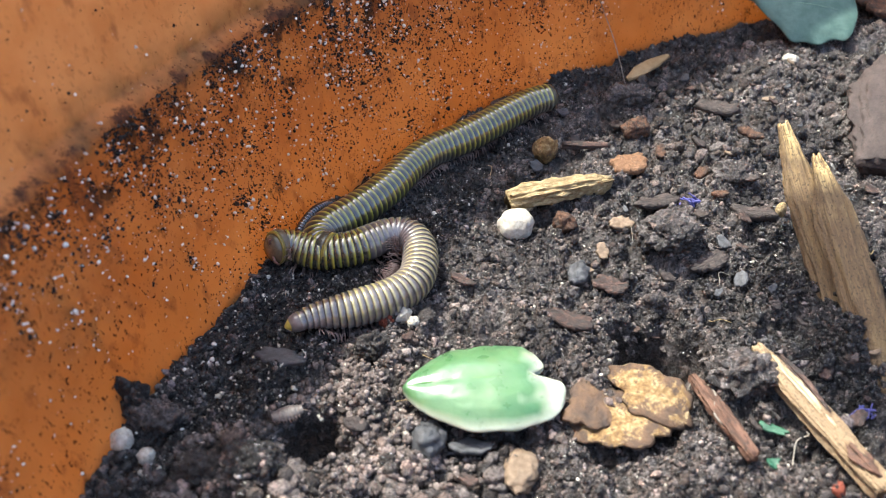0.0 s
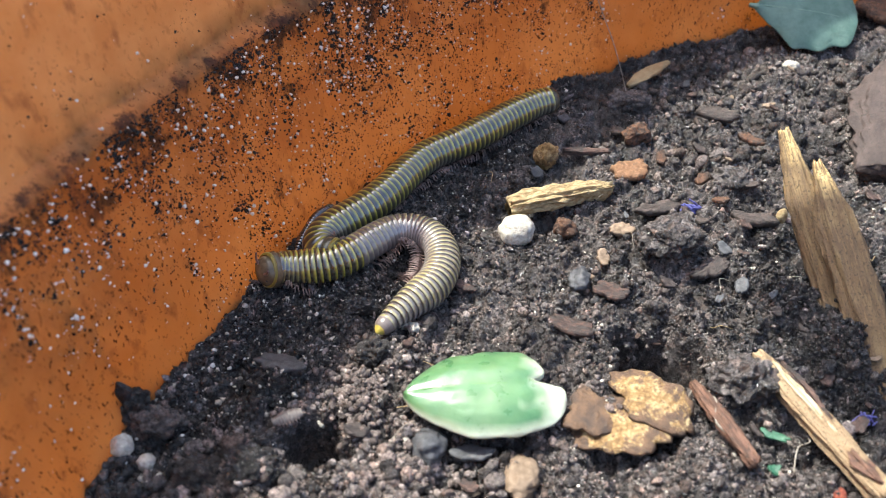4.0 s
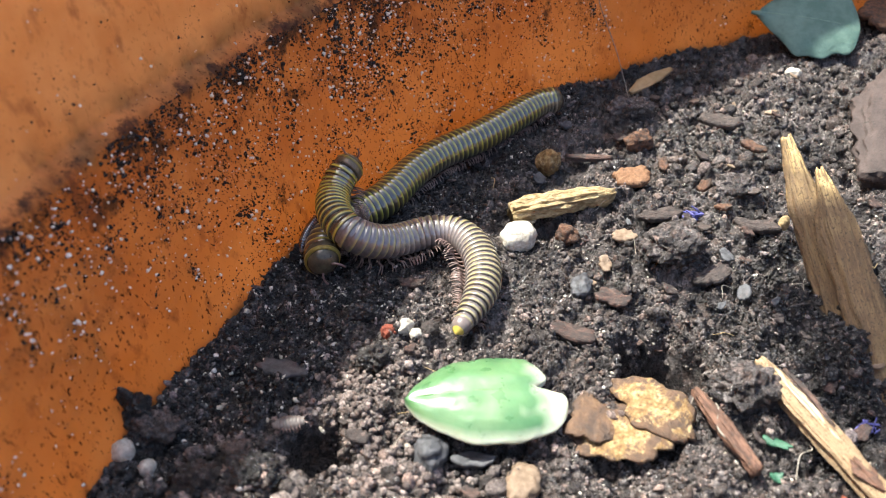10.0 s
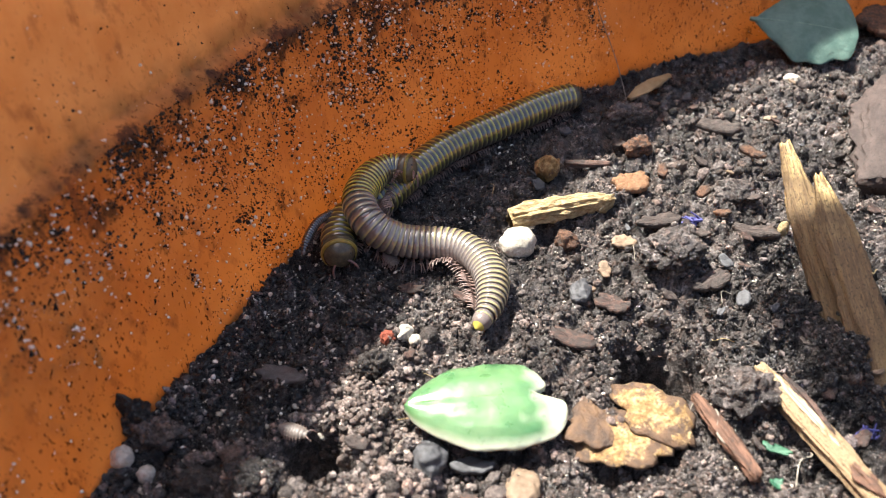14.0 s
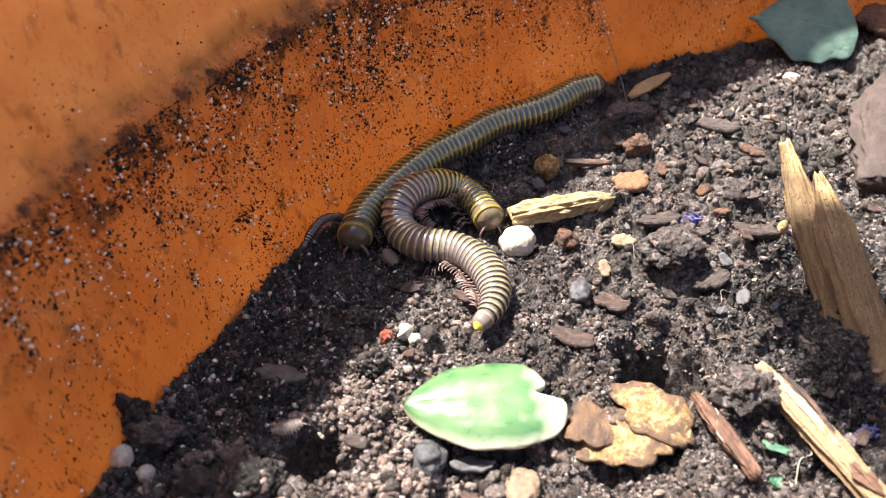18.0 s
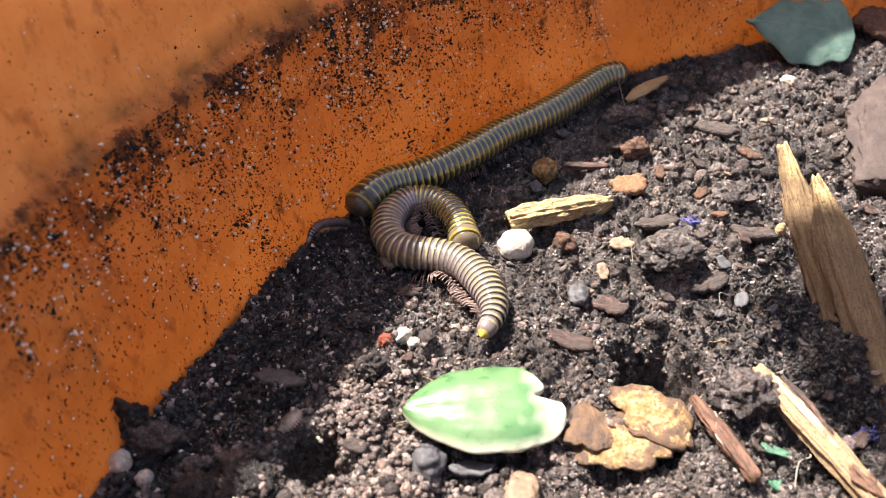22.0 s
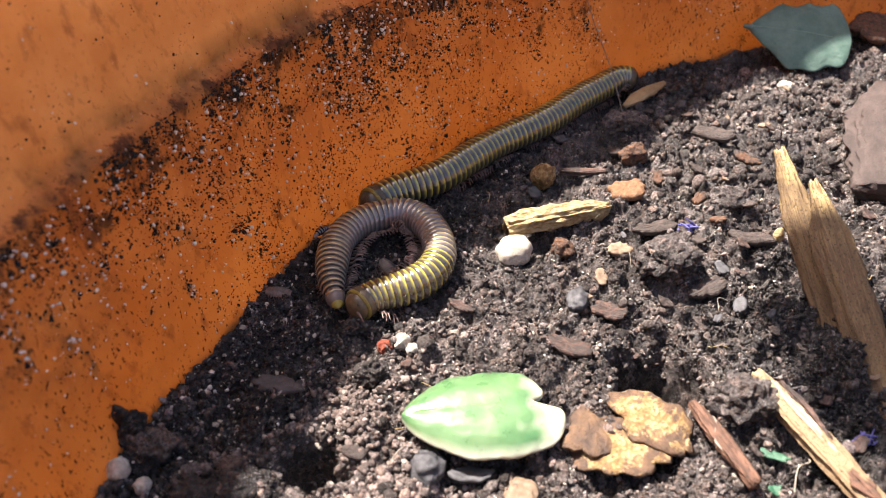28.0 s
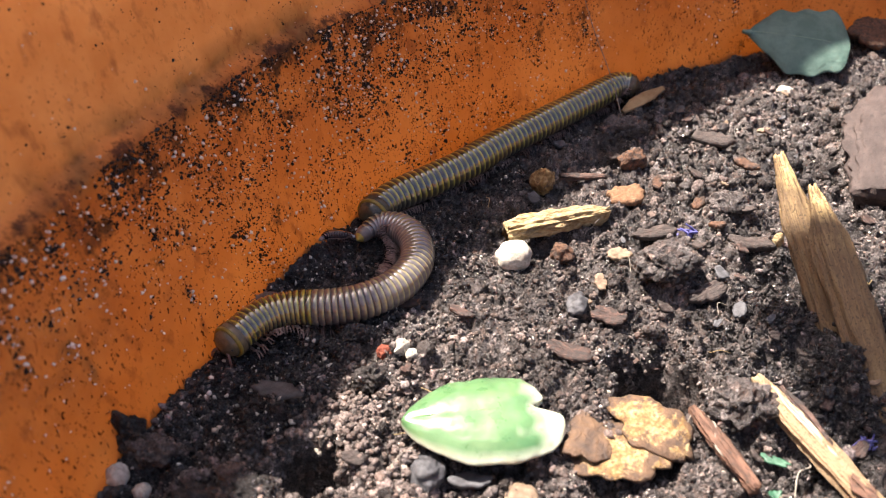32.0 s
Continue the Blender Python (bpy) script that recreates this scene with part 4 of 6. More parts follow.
for nm, mat, x, y, sz, rg, lb, ct in (
    ("rust_lump", RUST, 18.2, 1.6, (1.9, 1.5, 1.6), 0.4, "rust-red crumbly bit beside the perlite", "clod"),
    ("rust_lump", RUST, 32.9, 25.8, (2.6, 2.0, 2.0), 0.4, "rust-red crumbly bit among the soil", "clod"),
    ("brick_bit", BRICK, -7.0, -19.0, (1.0, 0.9, 0.9), 0.3, "small orange-red bit of brick", "clod"),
    ("brick_bit", BRICK, 42.2, -44.6, (0.9, 0.7, 0.7), 0.3, "small red bit of brick beside the straw-coloured splinter", "clod"),
    ("tan_stone", TAN, 8.6, -41.0, (3.0, 2.0, 1.2), 0.3, "pale tan stone with a rough face", "stone"),
    ("perlite", PERLITE, -35.8, -38.0, (1.3, 1.2, 1.5), 0.2, "white perlite grain by the pot wall", "perlite"),
    ("perlite", PERLITE, -33.0, -39.4, (1.0, 0.9, 1.0), 0.2, "white perlite grain by the pot wall", "perlite"),
    ("perlite", PERLITE, -4.9, -18.3, (1.2, 1.0, 1.0), 0.3, "crumbly white perlite grain", "perlite"),
    ("perlite", PERLITE, -3.6, -19.4, (0.8, 0.8, 0.7), 0.3, "small white perlite grain", "perlite"),
    ("perlite", PERLITE, 64.5, 45.0, (1.5, 1.3, 1.1), 0.2, "white perlite grain far back on the soil", "perlite"),
    ("soil_clod", SOIL, 31.9, -5.2, (4.0, 3.4, 2.2), 0.3, "large grey-brown clod of soil", "clod"),
    ("soil_clod", SOIL, 35.6, -30.0, (3.6, 3.0, 2.4), 0.4, "large grey-brown clod of soil", "clod"),
    ("soil_clod", SOIL, 45.5, 12.0, (3.0, 2.6, 1.7), 0.3, "grey-brown clod of soil", "clod"),
    ("soil_clod", COMPOST, 33.2, 36.5, (3.4, 2.6, 2.0), 0.4, "black clod of soil at the foot of the wall", "clod"),
    ("soil_clod", CLOD, -8.5, -23.6, (1.9, 1.7, 1.7), 0.3, "round brown clod of soil", "clod"),
    ("soil_clod", COMPOST, -10.8, -15.4, (2.3, 1.3, 1.2), 0.2, "dark oblong pebble in the compost", "pebble"),
    ("soil_clod", COMPOST, -36.0, -33.5, (2.4, 1.8, 3.2), 0.4, "black clod leaning on the pot wall", "clod"),
    ("soil_clod", COMPOST, -33.5, -34.5, (3.2, 2.0, 2.0), 0.4, "black clod leaning on the pot wall", "clod"),
    ("soil_clod", COMPOST, -20.8, -41.0, (2.6, 2.0, 1.1), 0.4, "dark clod of soil close to the camera", "clod"),
    ("soil_clod", CLOD, -27.0, -41.0, (2.6, 2.0, 1.7), 0.4, "dark brown clod of soil close to the camera", "clod"),
    ("pebble", CRUMB, -1.8, -18.2, (1.3, 1.2, 1.1), 0.12, "round brown pebble on the soil", "pebble"),
    ("grey_stone", GREY, -1.5, -37.0, (2.2, 1.9, 1.6), 0.25, "dark grey stone near the green leaf", "stone"),
    ("grey_stone", GREY, 19.0, -9.8, (2.2, 1.5, 1.3), 0.25, "grey stone among crumbs", "stone"),
    ("yellow_seed", OCHRE_WOOD, 50.6, 3.2, (0.8, 0.8, 1.5), 0.08, "small yellow-green seed beside the wood chip", "seed"),
):
    if nm == "soil_clod":
        clod(nm, mat, x, y, sz, rg, lb, ct)
    else:
        lump(nm, mat, x, y, sz, rough=rg, turn=rng.uniform(0, 180), label=lb, category=ct)
for i in range(120):
    x, y = rng.uniform(-14, 66), rng.uniform(-42, 46)
    if (x < 15 and y > -21) or POT_R - math.hypot(x - AXIS.x, y - AXIS.y) < 9 or (-6 < x < 31 and -40 < y < -24):
        continue
    s = rng.uniform(0.5, 1.4)
    nm, mat, lb = (("bark_bit", BARK, "small dark bark bit on the soil"), ("bark_bit", RED_BARK, "small red-brown bark bit on the soil"), ("stone_chip", GREY, "small grey stone chip on the soil"), ("wood_bit", TAN, "small buff wood bit on the soil"))[int(rng.choice(4, p=(0.4, 0.3, 0.2, 0.1)))]
    flake(nm, mat, x, y, s, s * rng.uniform(0.4, 0.8), s * 0.4, 0.55, rng.uniform(0, 180), rng.uniform(-25, 25), rng.uniform(-25, 25), 0.2, lb, "bark" if "bark" in nm else ("stone" if "stone" in nm else "wood"), BITS)
FIB = "thin fibres and roots on the soil"
for tx, ty, tw, count, lb in ((37.8, 5.4, 1.3, 9, "tangle of violet-blue fibre beside a bark flake"), (49.2, -34.0, 1.6, 5, "short tangle of violet-blue fibre on the soil")):
    tangle = new("blue_fibre")
    at(tangle, tx, ty, rest_z(tx, ty))
    tagged(tangle, lb, "fibre", FIB)
    for i in range(count):
        pts = [(rng.normal() * tw * 0.6, rng.normal() * tw * 0.35, abs(rng.normal()) * 0.6) for _ in range(4)]
        thread("strand", BLUE, pts, rng.uniform(0.07, 0.15), parent=tangle)
thread("root_hair", ROOT, [(31.5, -30.0, 1.5), (31.8, -32.6, 2.4), (31.3, -35.4, 2.0), (33.6, -38.2, 1.6)], 0.16, "pale thin root hair", "root", FIB)
thread("root_hair", ROOT, [(33.6, 38.0, 0.8), (31.6, 45.0, 7.0), (28.6, 49.0, 13.5), (26.5, 51.0, 19.0)], 0.09, "long thin hair leaning on the pot wall", "root", FIB)
for i in range(18):
    x, y = rng.uniform(-20, 60), rng.uniform(-38, 30)
    if math.hypot(x - AXIS.x, y - AXIS.y) > POT_R - 8:
        continue
    a = rng.uniform(0, 6.3)
    d = Vector((math.cos(a), math.sin(a), 0)) * rng.uniform(1.0, 2.2)
    z = ground_z(x, y)
    q = Vector((x, y, z + 0.5))
    thread("root_hair", ROOT if i % 3 else OCHRE_WOOD, [q - d, q + Vector((rng.normal() * 0.5, rng.normal() * 0.5, 1.0)), q + d, q + d * 1.7 + Vector((rng.normal(), rng.normal(), -0.6))], rng.uniform(0.04, 0.09), "thin pale root hair on the soil", "root", FIB)

# an unseen plant, added: its stem arches over, its leaves shade the wood chip
def make_shade_plant():
    plant = new("unseen_shade_plant")
    at(plant, 128, -6, 0)
    tagged(plant, "unseen blue-green succulent plant added to shade the wood chip", "plant")
    base = Vector((128, -6, 0))

    def branch(pts, r0, r1):
        thread("stem", PLANT_STEM, [Vector(q) - base for q in pts], lambda u: r0 + (r1 - r0) * u, parent=plant)

    branch([(128, -6, -6), (126, -2, 40), (112, 8, 84), (78, 18, 112), (44, 21, 117), (18, 18, 113)], 2.6, 1.2)
    for lx, ly, lz, turn, tilt, long, half in ((18, 18, 113, 165, 8, 22, 7.0), (18, 17, 113, 207, -6, 23, 8.0), (19, 17, 113, 250, 5, 17, 6.5), (30, 20, 115, 262, 10, 14, 5.6), (60, 21, 116, 95, 10, 19, 7.0), (64, 20, 115, 275, 10, 19, 7.0), (92, 14, 104, 80, 14, 20, 7.2), (96, 12, 100, 260, 14, 20, 7.2)):
        leaf = blade("leaf", TEAL, long, half, 0.0, 1.2, 0.8, 0.6, 0.05)
        leaf.parent = plant
        leaf.matrix_basis = Matrix.Translation((Vector((lx, ly, lz)) - base) * MM) @ pose(0, 0, 0, 0, tilt, turn)


make_shade_plant()

# ---- the animals ----
def tube(profile, seg, flat=0.0):
    """A barrel round the x axis from (x, radius) pairs; flat pushes its belly up."""
    rows = []
    for x, r in profile:
        rows.append([(x, r * math.sin(g), r * math.cos(g) * (1 - flat if math.cos(g) < 0 else 1)) for g in (2 * math.pi * i / seg for i in range(seg))])
    return quads(rows)


def ring_mesh(name, r, long, materials):
    """One body ring: a narrow front that slips under the ring ahead, a raised hind band."""
    h = long * 0.5
    prof = [(h + 0.80 * long, 0.80 * r), (h + 0.60 * long, 0.895 * r), (h, 0.915 * r), (0.84 * h, 0.915 * r), (0.62 * h, 0.962 * r), (0.36 * h, 0.996 * r), (0.0, 1.010 * r), (-0.5 * h, 1.022 * r), (-0.84 * h, 1.022 * r), (-h, 1.008 * r), (-1.10 * h, 0.97 * r), (-1.14 * h, 0.90 * r), (-0.6 * h, 0.86 * r)]
    bm = tube(prof, 28, 0.12)
    xs = [v.co.x for v in bm.verts]
    bmesh.ops.scale(bm, vec=(MM, MM, MM), verts=bm.verts)
    bmesh.ops.recalc_face_normals(bm, faces=bm.faces)
    me = bpy.data.meshes.new(name)
    bm.to_mesh(me)
    bm.free()
    me.attributes.new("hind", "FLOAT", "POINT").data.foreach_set("value", [min(1, max(0, (h - x) / (2.1 * h))) for x in xs])
    for m in materials:
        me.materials.append(m)
    me.shade_smooth()
    return me


def leg_mesh(r, side, lean, reach):
    """One jointed leg, from under the belly out and down to the soil."""
    pts = [(0, 0.30 * r, -0.80 * r), (lean * 0.3, 0.72 * r, -0.92 * r), (lean * 0.6, 1.05 * r, -0.80 * r), (lean * 0.9, 1.28 * r, -0.92 * r), (lean * 1.2, 1.42 * r, -1.10 * r)]
    ob = thread("leg", LEG, [(x, y * side * reach, z) for x, y, z in pts], lambda u: 0.062 * r * (1 - 0.6 * u))
    me = ob.data
    bpy.data.objects.remove(ob)
    return me


def bend_line(pts):
    """Dense points along a smooth line through pts."""
    pts = [Vector(q) for q in pts]
    out = []
    last = len(pts) - 1
    for k in range(last):
        p0, p1, p2, p3 = (pts[max(0, min(last, k + d))] for d in (-1, 0, 1, 2))
        for i in range(10):
            f = i / 10
            out.append(0.5 * ((2 * p1) + (p2 - p0) * f + (2 * p0 - 5 * p1 + 4 * p2 - p3) * f * f + (3 * p1 - p0 - 3 * p2 + p3) * f ** 3))
    out.append(pts[-1])
    return np.array([q[:] for q in out])


def stations(pts, shares):
    """Places at the given shares of the line's length, from the head on."""
    d = bend_line(pts)
    s = np.concatenate([[0], np.cumsum(np.linalg.norm(np.diff(d, axis=0), axis=1))])
    return np.stack([np.interp(shares * s[-1], s, d[:, i]) for i in range(3)], -1)


def lean_up(p):
    """The way a back points at p: up, or away from the wall where it is climbed."""
    r = math.hypot(p[0] - AXIS.x, p[1] - AXIS.y)
    k = min(1.0, max(0.0, (p[2] - 3.2) / 6.0)) * min(1.0, max(0.0, (r - 138) / 6.0))
    inward = Vector((AXIS.x - p[0], AXIS.y - p[1], 0)).normalized()
    return (Vector((0, 0, 1)) * (1 - 0.75 * k) + inward * 0.75 * k).normalized()


def crawl(thing, parts, shares, table, roll=7.0):
    """Keys every part along the line that the table gives over time."""
    times = [t for t, _ in table]
    lines = np.array([stations(p, shares) for _, p in table])
    # bodies bend smoothly
    for _ in range(5):
        lines[:, 1:-1] = 0.5 * lines[:, 1:-1] + 0.25 * (lines[:, :-2] + lines[:, 2:])
    rows = [[] for _ in parts]
    back = thing.matrix_basis.inverted()
    every = sorted(set([i * 0.5 for i in range(65)]))
    for t in every:
        k = max(0, min(len(times) - 2, int(np.searchsorted(times, t, side="right")) - 1))
        f = (t - times[k]) / (times[k + 1] - times[k])
        # a cubic in time, tempered at uneven steps
        a, b = lines[k], lines[k + 1]
        ma = (b - lines[k - 1]) / (times[k + 1] - times[k - 1]) if k else (b - a) / (times[1] - times[0])
        mb = (lines[k + 2] - a) / (times[k + 2] - times[k]) if k + 2 < len(times) else (b - a) / (times[k + 1] - times[k])
        w = times[k + 1] - times[k]
        q = a * (2 * f ** 3 - 3 * f * f + 1) + b * (3 * f * f - 2 * f ** 3) + 0.8 * w * (ma * (f ** 3 - 2 * f * f + f) + mb * (f ** 3 - f * f))
        for i in range(len(parts)):
            d = Vector(q[max(0, i - 1)] - q[min(len(parts) - 1, i + 1)]).normalized()
            # the back rolls to the outside of a bend, the belly to its inside
            p0, p1, p2 = q[max(0, i - 3)], q[i], q[min(len(parts) - 1, i + 3)]
            gap = max(0.3, np.linalg.norm(p2 - p0) * 0.5)
            inner = (p0 + p2 - 2 * p1) / (gap * gap)
            up = (lean_up(q[i]) - Vector((inner[0], inner[1], 0)) * roll).normalized()
            side = up.cross(d).normalized()
            up = d.cross(side)
            m = Matrix((d, side, up)).transposed().to_4x4()
            rows[i].append((t, back @ Matrix.Translation(Vector(q[i]) * MM) @ m))
    for ob, r in zip(parts, rows):
        walk(ob, r)


def millipede(name, r, count, long, shellmat, tip, base, label, frontmat=None, blunt=False, headmat=HEAD_SHELL):
    """Head, collar, rings with legs, tail cap; all parts of one animal."""
    body = new(name)
    at(body, *base)
    tagged(body, label, "millipede")
    ring = ring_mesh("ring", r, long, [shellmat])
    fore = ring_mesh("ring", r, long, [frontmat or shellmat])
    # legs in six phases of one wave along the body
    gaits = []
    for w in range(6):
        s = 0.55 * math.sin(w * math.pi / 3)
        gaits.append([leg_mesh(r * (1 + 0.05 * s), side, (lean + s) * long, 0.62 if blunt else 1.0) for side in (1, -1) for lean in (0.30, -0.20)])
    parts = []
    # head: a rounded face with eyes and two feelers
    bm = tube([(1.12 * long, 0.02 * r), (1.06 * long, 0.28 * r), (0.88 * long, 0.50 * r), (0.58 * long, 0.68 * r), (0.2 * long, 0.81 * r), (-0.6 * long, 0.88 * r)], 24, 0.1)
    head = part("head", bm, headmat, body, "smooth brown head")
    parts.append(head)
    for side in (1, -1):
        bm = bmesh.new()
        bmesh.ops.create_icosphere(bm, subdivisions=2, radius=0.07 * r)
        eye = part("eye", bm, EYE_DARK, head)
        eye.matrix_basis = pose(0.55 * long * MM, side * 0.63 * r * MM, 0.12 * r * MM)
        thread("antenna", ANTENNA, [(0.8 * long, side * 0.32 * r, -0.15 * r), (1.1 * long, side * 0.52 * r, -0.30 * r), (1.3 * long, side * 0.64 * r, -0.5 * r), (1.45 * long, side * 0.68 * r, -0.75 * r)], lambda u: r * (0.075 - 0.02 * u), parent=head)
    bm = tube([(0.75 * long, 0.86 * r), (0.72 * long, 0.93 * r), (0.2 * long, 0.98 * r), (-0.5 * long, 1.0 * r), (-0.62 * long, 0.97 * r), (-0.63 * long, 0.85 * r)], 28, 0.12)
    collar = part("collar", bm, headmat, body, "smooth brown collar")
    bm = tube([(0.80 * long, 0.84 * r), (0.82 * long, 0.90 * r), (0.74 * long, 0.955 * r), (0.36 * long, 0.985 * r), (0.32 * long, 0.94 * r)], 28, 0.12)
    part("collar_band", bm, OLIVE if r > 1 else tip, collar, "yellow collar band")
    parts.append(collar)
    for i in range(count):
        ob = new("ring", fore if i < 14 else ring)
        ob.parent = body
        u = i / (count - 1)
        k = (0.93 + 0.07 * min(1, i / 5)) * (1 - (0.08 if blunt else 0.46) * max(0.0, (u - 0.82) / 0.18) ** 1.5)
        ob.scale = (1, k, k)
        for me in gaits[i % 6] if 1 <= i < count - 2 else []:
            leg = new("leg", me)
            leg.parent = ob
        parts.append(ob)
    w = 1.38 if blunt else 0.80
    bm = tube([(0.9 * long, 0.60 * r * w), (0.6 * long, 0.66 * r * w), (0.0, 0.64 * r * w), (-0.5 * long, 0.57 * r * w), (-0.85 * long, 0.44 * r * w), (-1.08 * long, 0.30 * r * w), (-1.2 * long, 0.18 * r * w)], 24, 0.1)
    tail = part("tail_cap", bm, HEAD_SHELL if blunt else TAIL_SHELL, body, "smooth dark tail cap")
    bm = tube([(-0.95 * long, 0.415 * r * w), (-1.25 * long, 0.27 * r * w), (-1.55 * long, 0.14 * r * w), (-1.66 * long, 0.02 * r)], 20, 0.1)
    part("tail_tip", bm, tip, tail, "yellow tail tip" if tip == YELLOW else "dark tail tip")
    parts.append(tail)
    slots = np.concatenate([[0.35, 1.4], np.arange(count) + 2.5, [count + 2.6]])
    return body, parts, slots / (count + 3.4)


def woodlouse(name, base, label):
    """A small grey woodlouse: seven plates, a head and a tail."""
    body = new(name)
    at(body, *base)
    tagged(body, label, "woodlouse")
    for i in range(9):
        u = i / 8
        w = 0.95 * math.sin(math.pi * (0.16 + 0.72 * u)) ** 0.6
        rows = []
        for x, k in ((0.30, 0.90), (0.15, 1.0), (-0.18, 1.03), (-0.24, 0.96)):
            rows.append([(x, w * k * math.cos(g) * 1.0, w * k * math.sin(g) * 0.75) for g in (math.pi * j / 12 for j in range(13))])
        ob = part("plate" if 0 < i < 8 else ("head" if i == 0 else "tail_plate"), quads(rows, False), LOUSE, body)
        ob.matrix_basis = pose((1.55 - 3.1 * u) * MM, 0, 0)
        if 0 < i < 8:
            for side in (1, -1):
                leg = thread("leg", LEG, [(0, side * 0.5 * w, 0.15), (0.1, side * 1.05 * w, 0.12), (0.15, side * 1.25 * w, -0.25)], 0.06, parent=ob)
    for side in (1, -1):
        thread("antenna", LEG, [(1.7, side * 0.2, 0.3), (2.2, side * 0.6, 0.4), (2.7, side * 0.7, 0.0)], 0.05, parent=body)
    return body


bee_body, bee_parts, bee_shares = millipede("banded_millipede", 2.5, 54, 0.93, SHELL, YELLOW, (0, 0, 0), "grey-brown millipede with yellow bands, coiling over the soil", SHELL_FRONT, headmat=HEAD_TAN)
wall_body, wall_parts, wall_shares = millipede("banded_millipede", 2.7, 56, 1.09, SHELL_DARK, SHELL_DARK, (0, 20, 0), "dark millipede with olive-yellow bands lying along the pot wall", None, True)
small_body, small_parts, small_shares = millipede("small_millipede", 0.68, 20, 0.43, SHELL_SMALL, HEAD_SHELL, (-24, -2, 2), "small thin dark brown millipede at the foot of the pot wall")
louse = woodlouse("woodlouse", (-18, -33, 0.5), "small grey-brown woodlouse crawling on the compost")
still_louse = woodlouse("woodlouse", (-7.4, -3.2, 0.7), "pale grey woodlouse resting inside the millipede's loop")
still_louse.matrix_basis = pose(-7.4 * MM, -3.2 * MM, 0.9 * MM, 0, 0, 118)


def motions():
    # the added cloud uncovers the sun
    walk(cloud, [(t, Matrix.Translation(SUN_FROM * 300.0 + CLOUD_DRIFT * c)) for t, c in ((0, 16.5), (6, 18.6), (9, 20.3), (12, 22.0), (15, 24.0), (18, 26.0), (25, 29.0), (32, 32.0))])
    """All that moves: each animal creeps along its own line."""
    table = []
    table.append((0, [(-22.8, -8.6, 4), (-21.6, -6.8, 3.6), (-17.5, -7.6, 2.6), (-12.3, -6.8, 2.6), (-8.3, -4.3, 2.6), (-5.3, -3.5, 2.6), (-3.3, -5.6, 2.6), (-2.8, -9.4, 2.6), (-3.3, -13, 2.6), (-5, -15.3, 2.6), (-7.1, -16.8, 2.6), (-12.5, -19, 2.6), (-15.9, -19.7, 2.6), (-18.9, -21.4, 2.6)]))
    table.append((1, [(-17.7, -17, 2.6), (-17.7, -14.5, 2.6), (-17.3, -10.9, 2.6), (-15.2, -8.1, 2.6), (-12.1, -5.8, 2.6), (-7.8, -2.8, 2.6), (-5.1, -2.9, 2.6), (-3.3, -5.2, 2.6), (-2.6, -9.2, 2.6), (-3.3, -13, 2.6), (-5.5, -15.6, 2.6), (-8.8, -17.4, 2.6), (-12.5, -19, 2.6), (-14.6, -20, 2.6), (-16.6, -21.6, 2.6)]))
    table.append((2, [(-18.9, -17.5, 2.6), (-18.8, -15.1, 2.6), (-17.8, -11, 2.6), (-15.2, -7.4, 2.6), (-12.2, -5.3, 2.6), (-7.8, -2.3, 2.6), (-4.8, -2, 2.6), (-2.3, -4.9, 2.6), (-1.7, -8.9, 2.6), (-2.7, -12.7, 2.6), (-5, -15.3, 2.6), (-7.7, -17.5, 2.6), (-10.5, -20, 2.6), (-11.8, -20.9, 2.6), (-13, -22, 2.6)]))
    table.append((3, [(-23.3, -13.8, 2.6), (-22.4, -12.6, 2.6), (-20.1, -10.9, 2.6), (-16.8, -8.9, 2.6), (-13.6, -6.5, 2.6), (-9.6, -3.1, 2.6), (-6.1, -1.4, 2.6), (-3, -2.9, 2.6), (-1.1, -6.6, 2.6), (-1.4, -10.9, 2.6), (-3.3, -14.3, 2.6), (-6.1, -16.3, 2.6), (-8.7, -18.6, 2.6), (-10.2, -20.5, 2.6), (-11.2, -21.6, 2.6)]))
    table.append((5.5, [(-23.1, -8.3, 6.2), (-22.1, -7.5, 3.7), (-19.2, -8.3, 2.6), (-15.5, -9.7, 2.6), (-12.4, -8.5, 2.6), (-9.7, -5.4, 2.6), (-6.9, -2.1, 2.6), (-3.3, -0.5, 2.6), (-0.2, -1.2, 2.6), (2.2, -4.9, 2.6), (2.8, -9.4, 2.6), (2.1, -13.6, 2.6), (0.4, -16.8, 2.6), (-1, -18.6, 2.6), (-2.1, -20.3, 2.6)]))
    table.append((6, [(-21.3, -5.5, 5.3), (-22.6, -7.3, 6.2), (-22.8, -8.3, 4.9), (-20.7, -8.1, 2.6), (-16.4, -9.7, 2.6), (-12.7, -8.8, 2.6), (-9.7, -5.7, 2.6), (-6.9, -2.6, 2.6), (-3.3, -0.7, 2.6), (0.4, -1.5, 2.6), (2.8, -4.8, 2.6), (3.6, -9.3, 2.6), (2.8, -13.5, 2.6), (1.2, -17.1, 2.6), (-0.2, -18.8, 2.6), (-1.1, -20.4, 2.6)]))
    table.append((7, [(-17.6, -3.6, 5.6), (-19.5, -3.3, 4.6), (-19.8, -4.9, 3.6), (-18.3, -6.9, 2.6), (-15.3, -9.8, 3.6), (-12.2, -8.9, 3.6), (-9.9, -5.3, 2.6), (-7, -2.5, 2.6), (-3.1, -0.5, 2.6), (0.6, -1.3, 2.6), (3.3, -4.6, 2.6), (4, -9.5, 2.6), (3.2, -13.7, 2.6), (1.9, -16.9, 2.6), (1.1, -18.6, 2.6), (0.4, -20, 2.6)]))
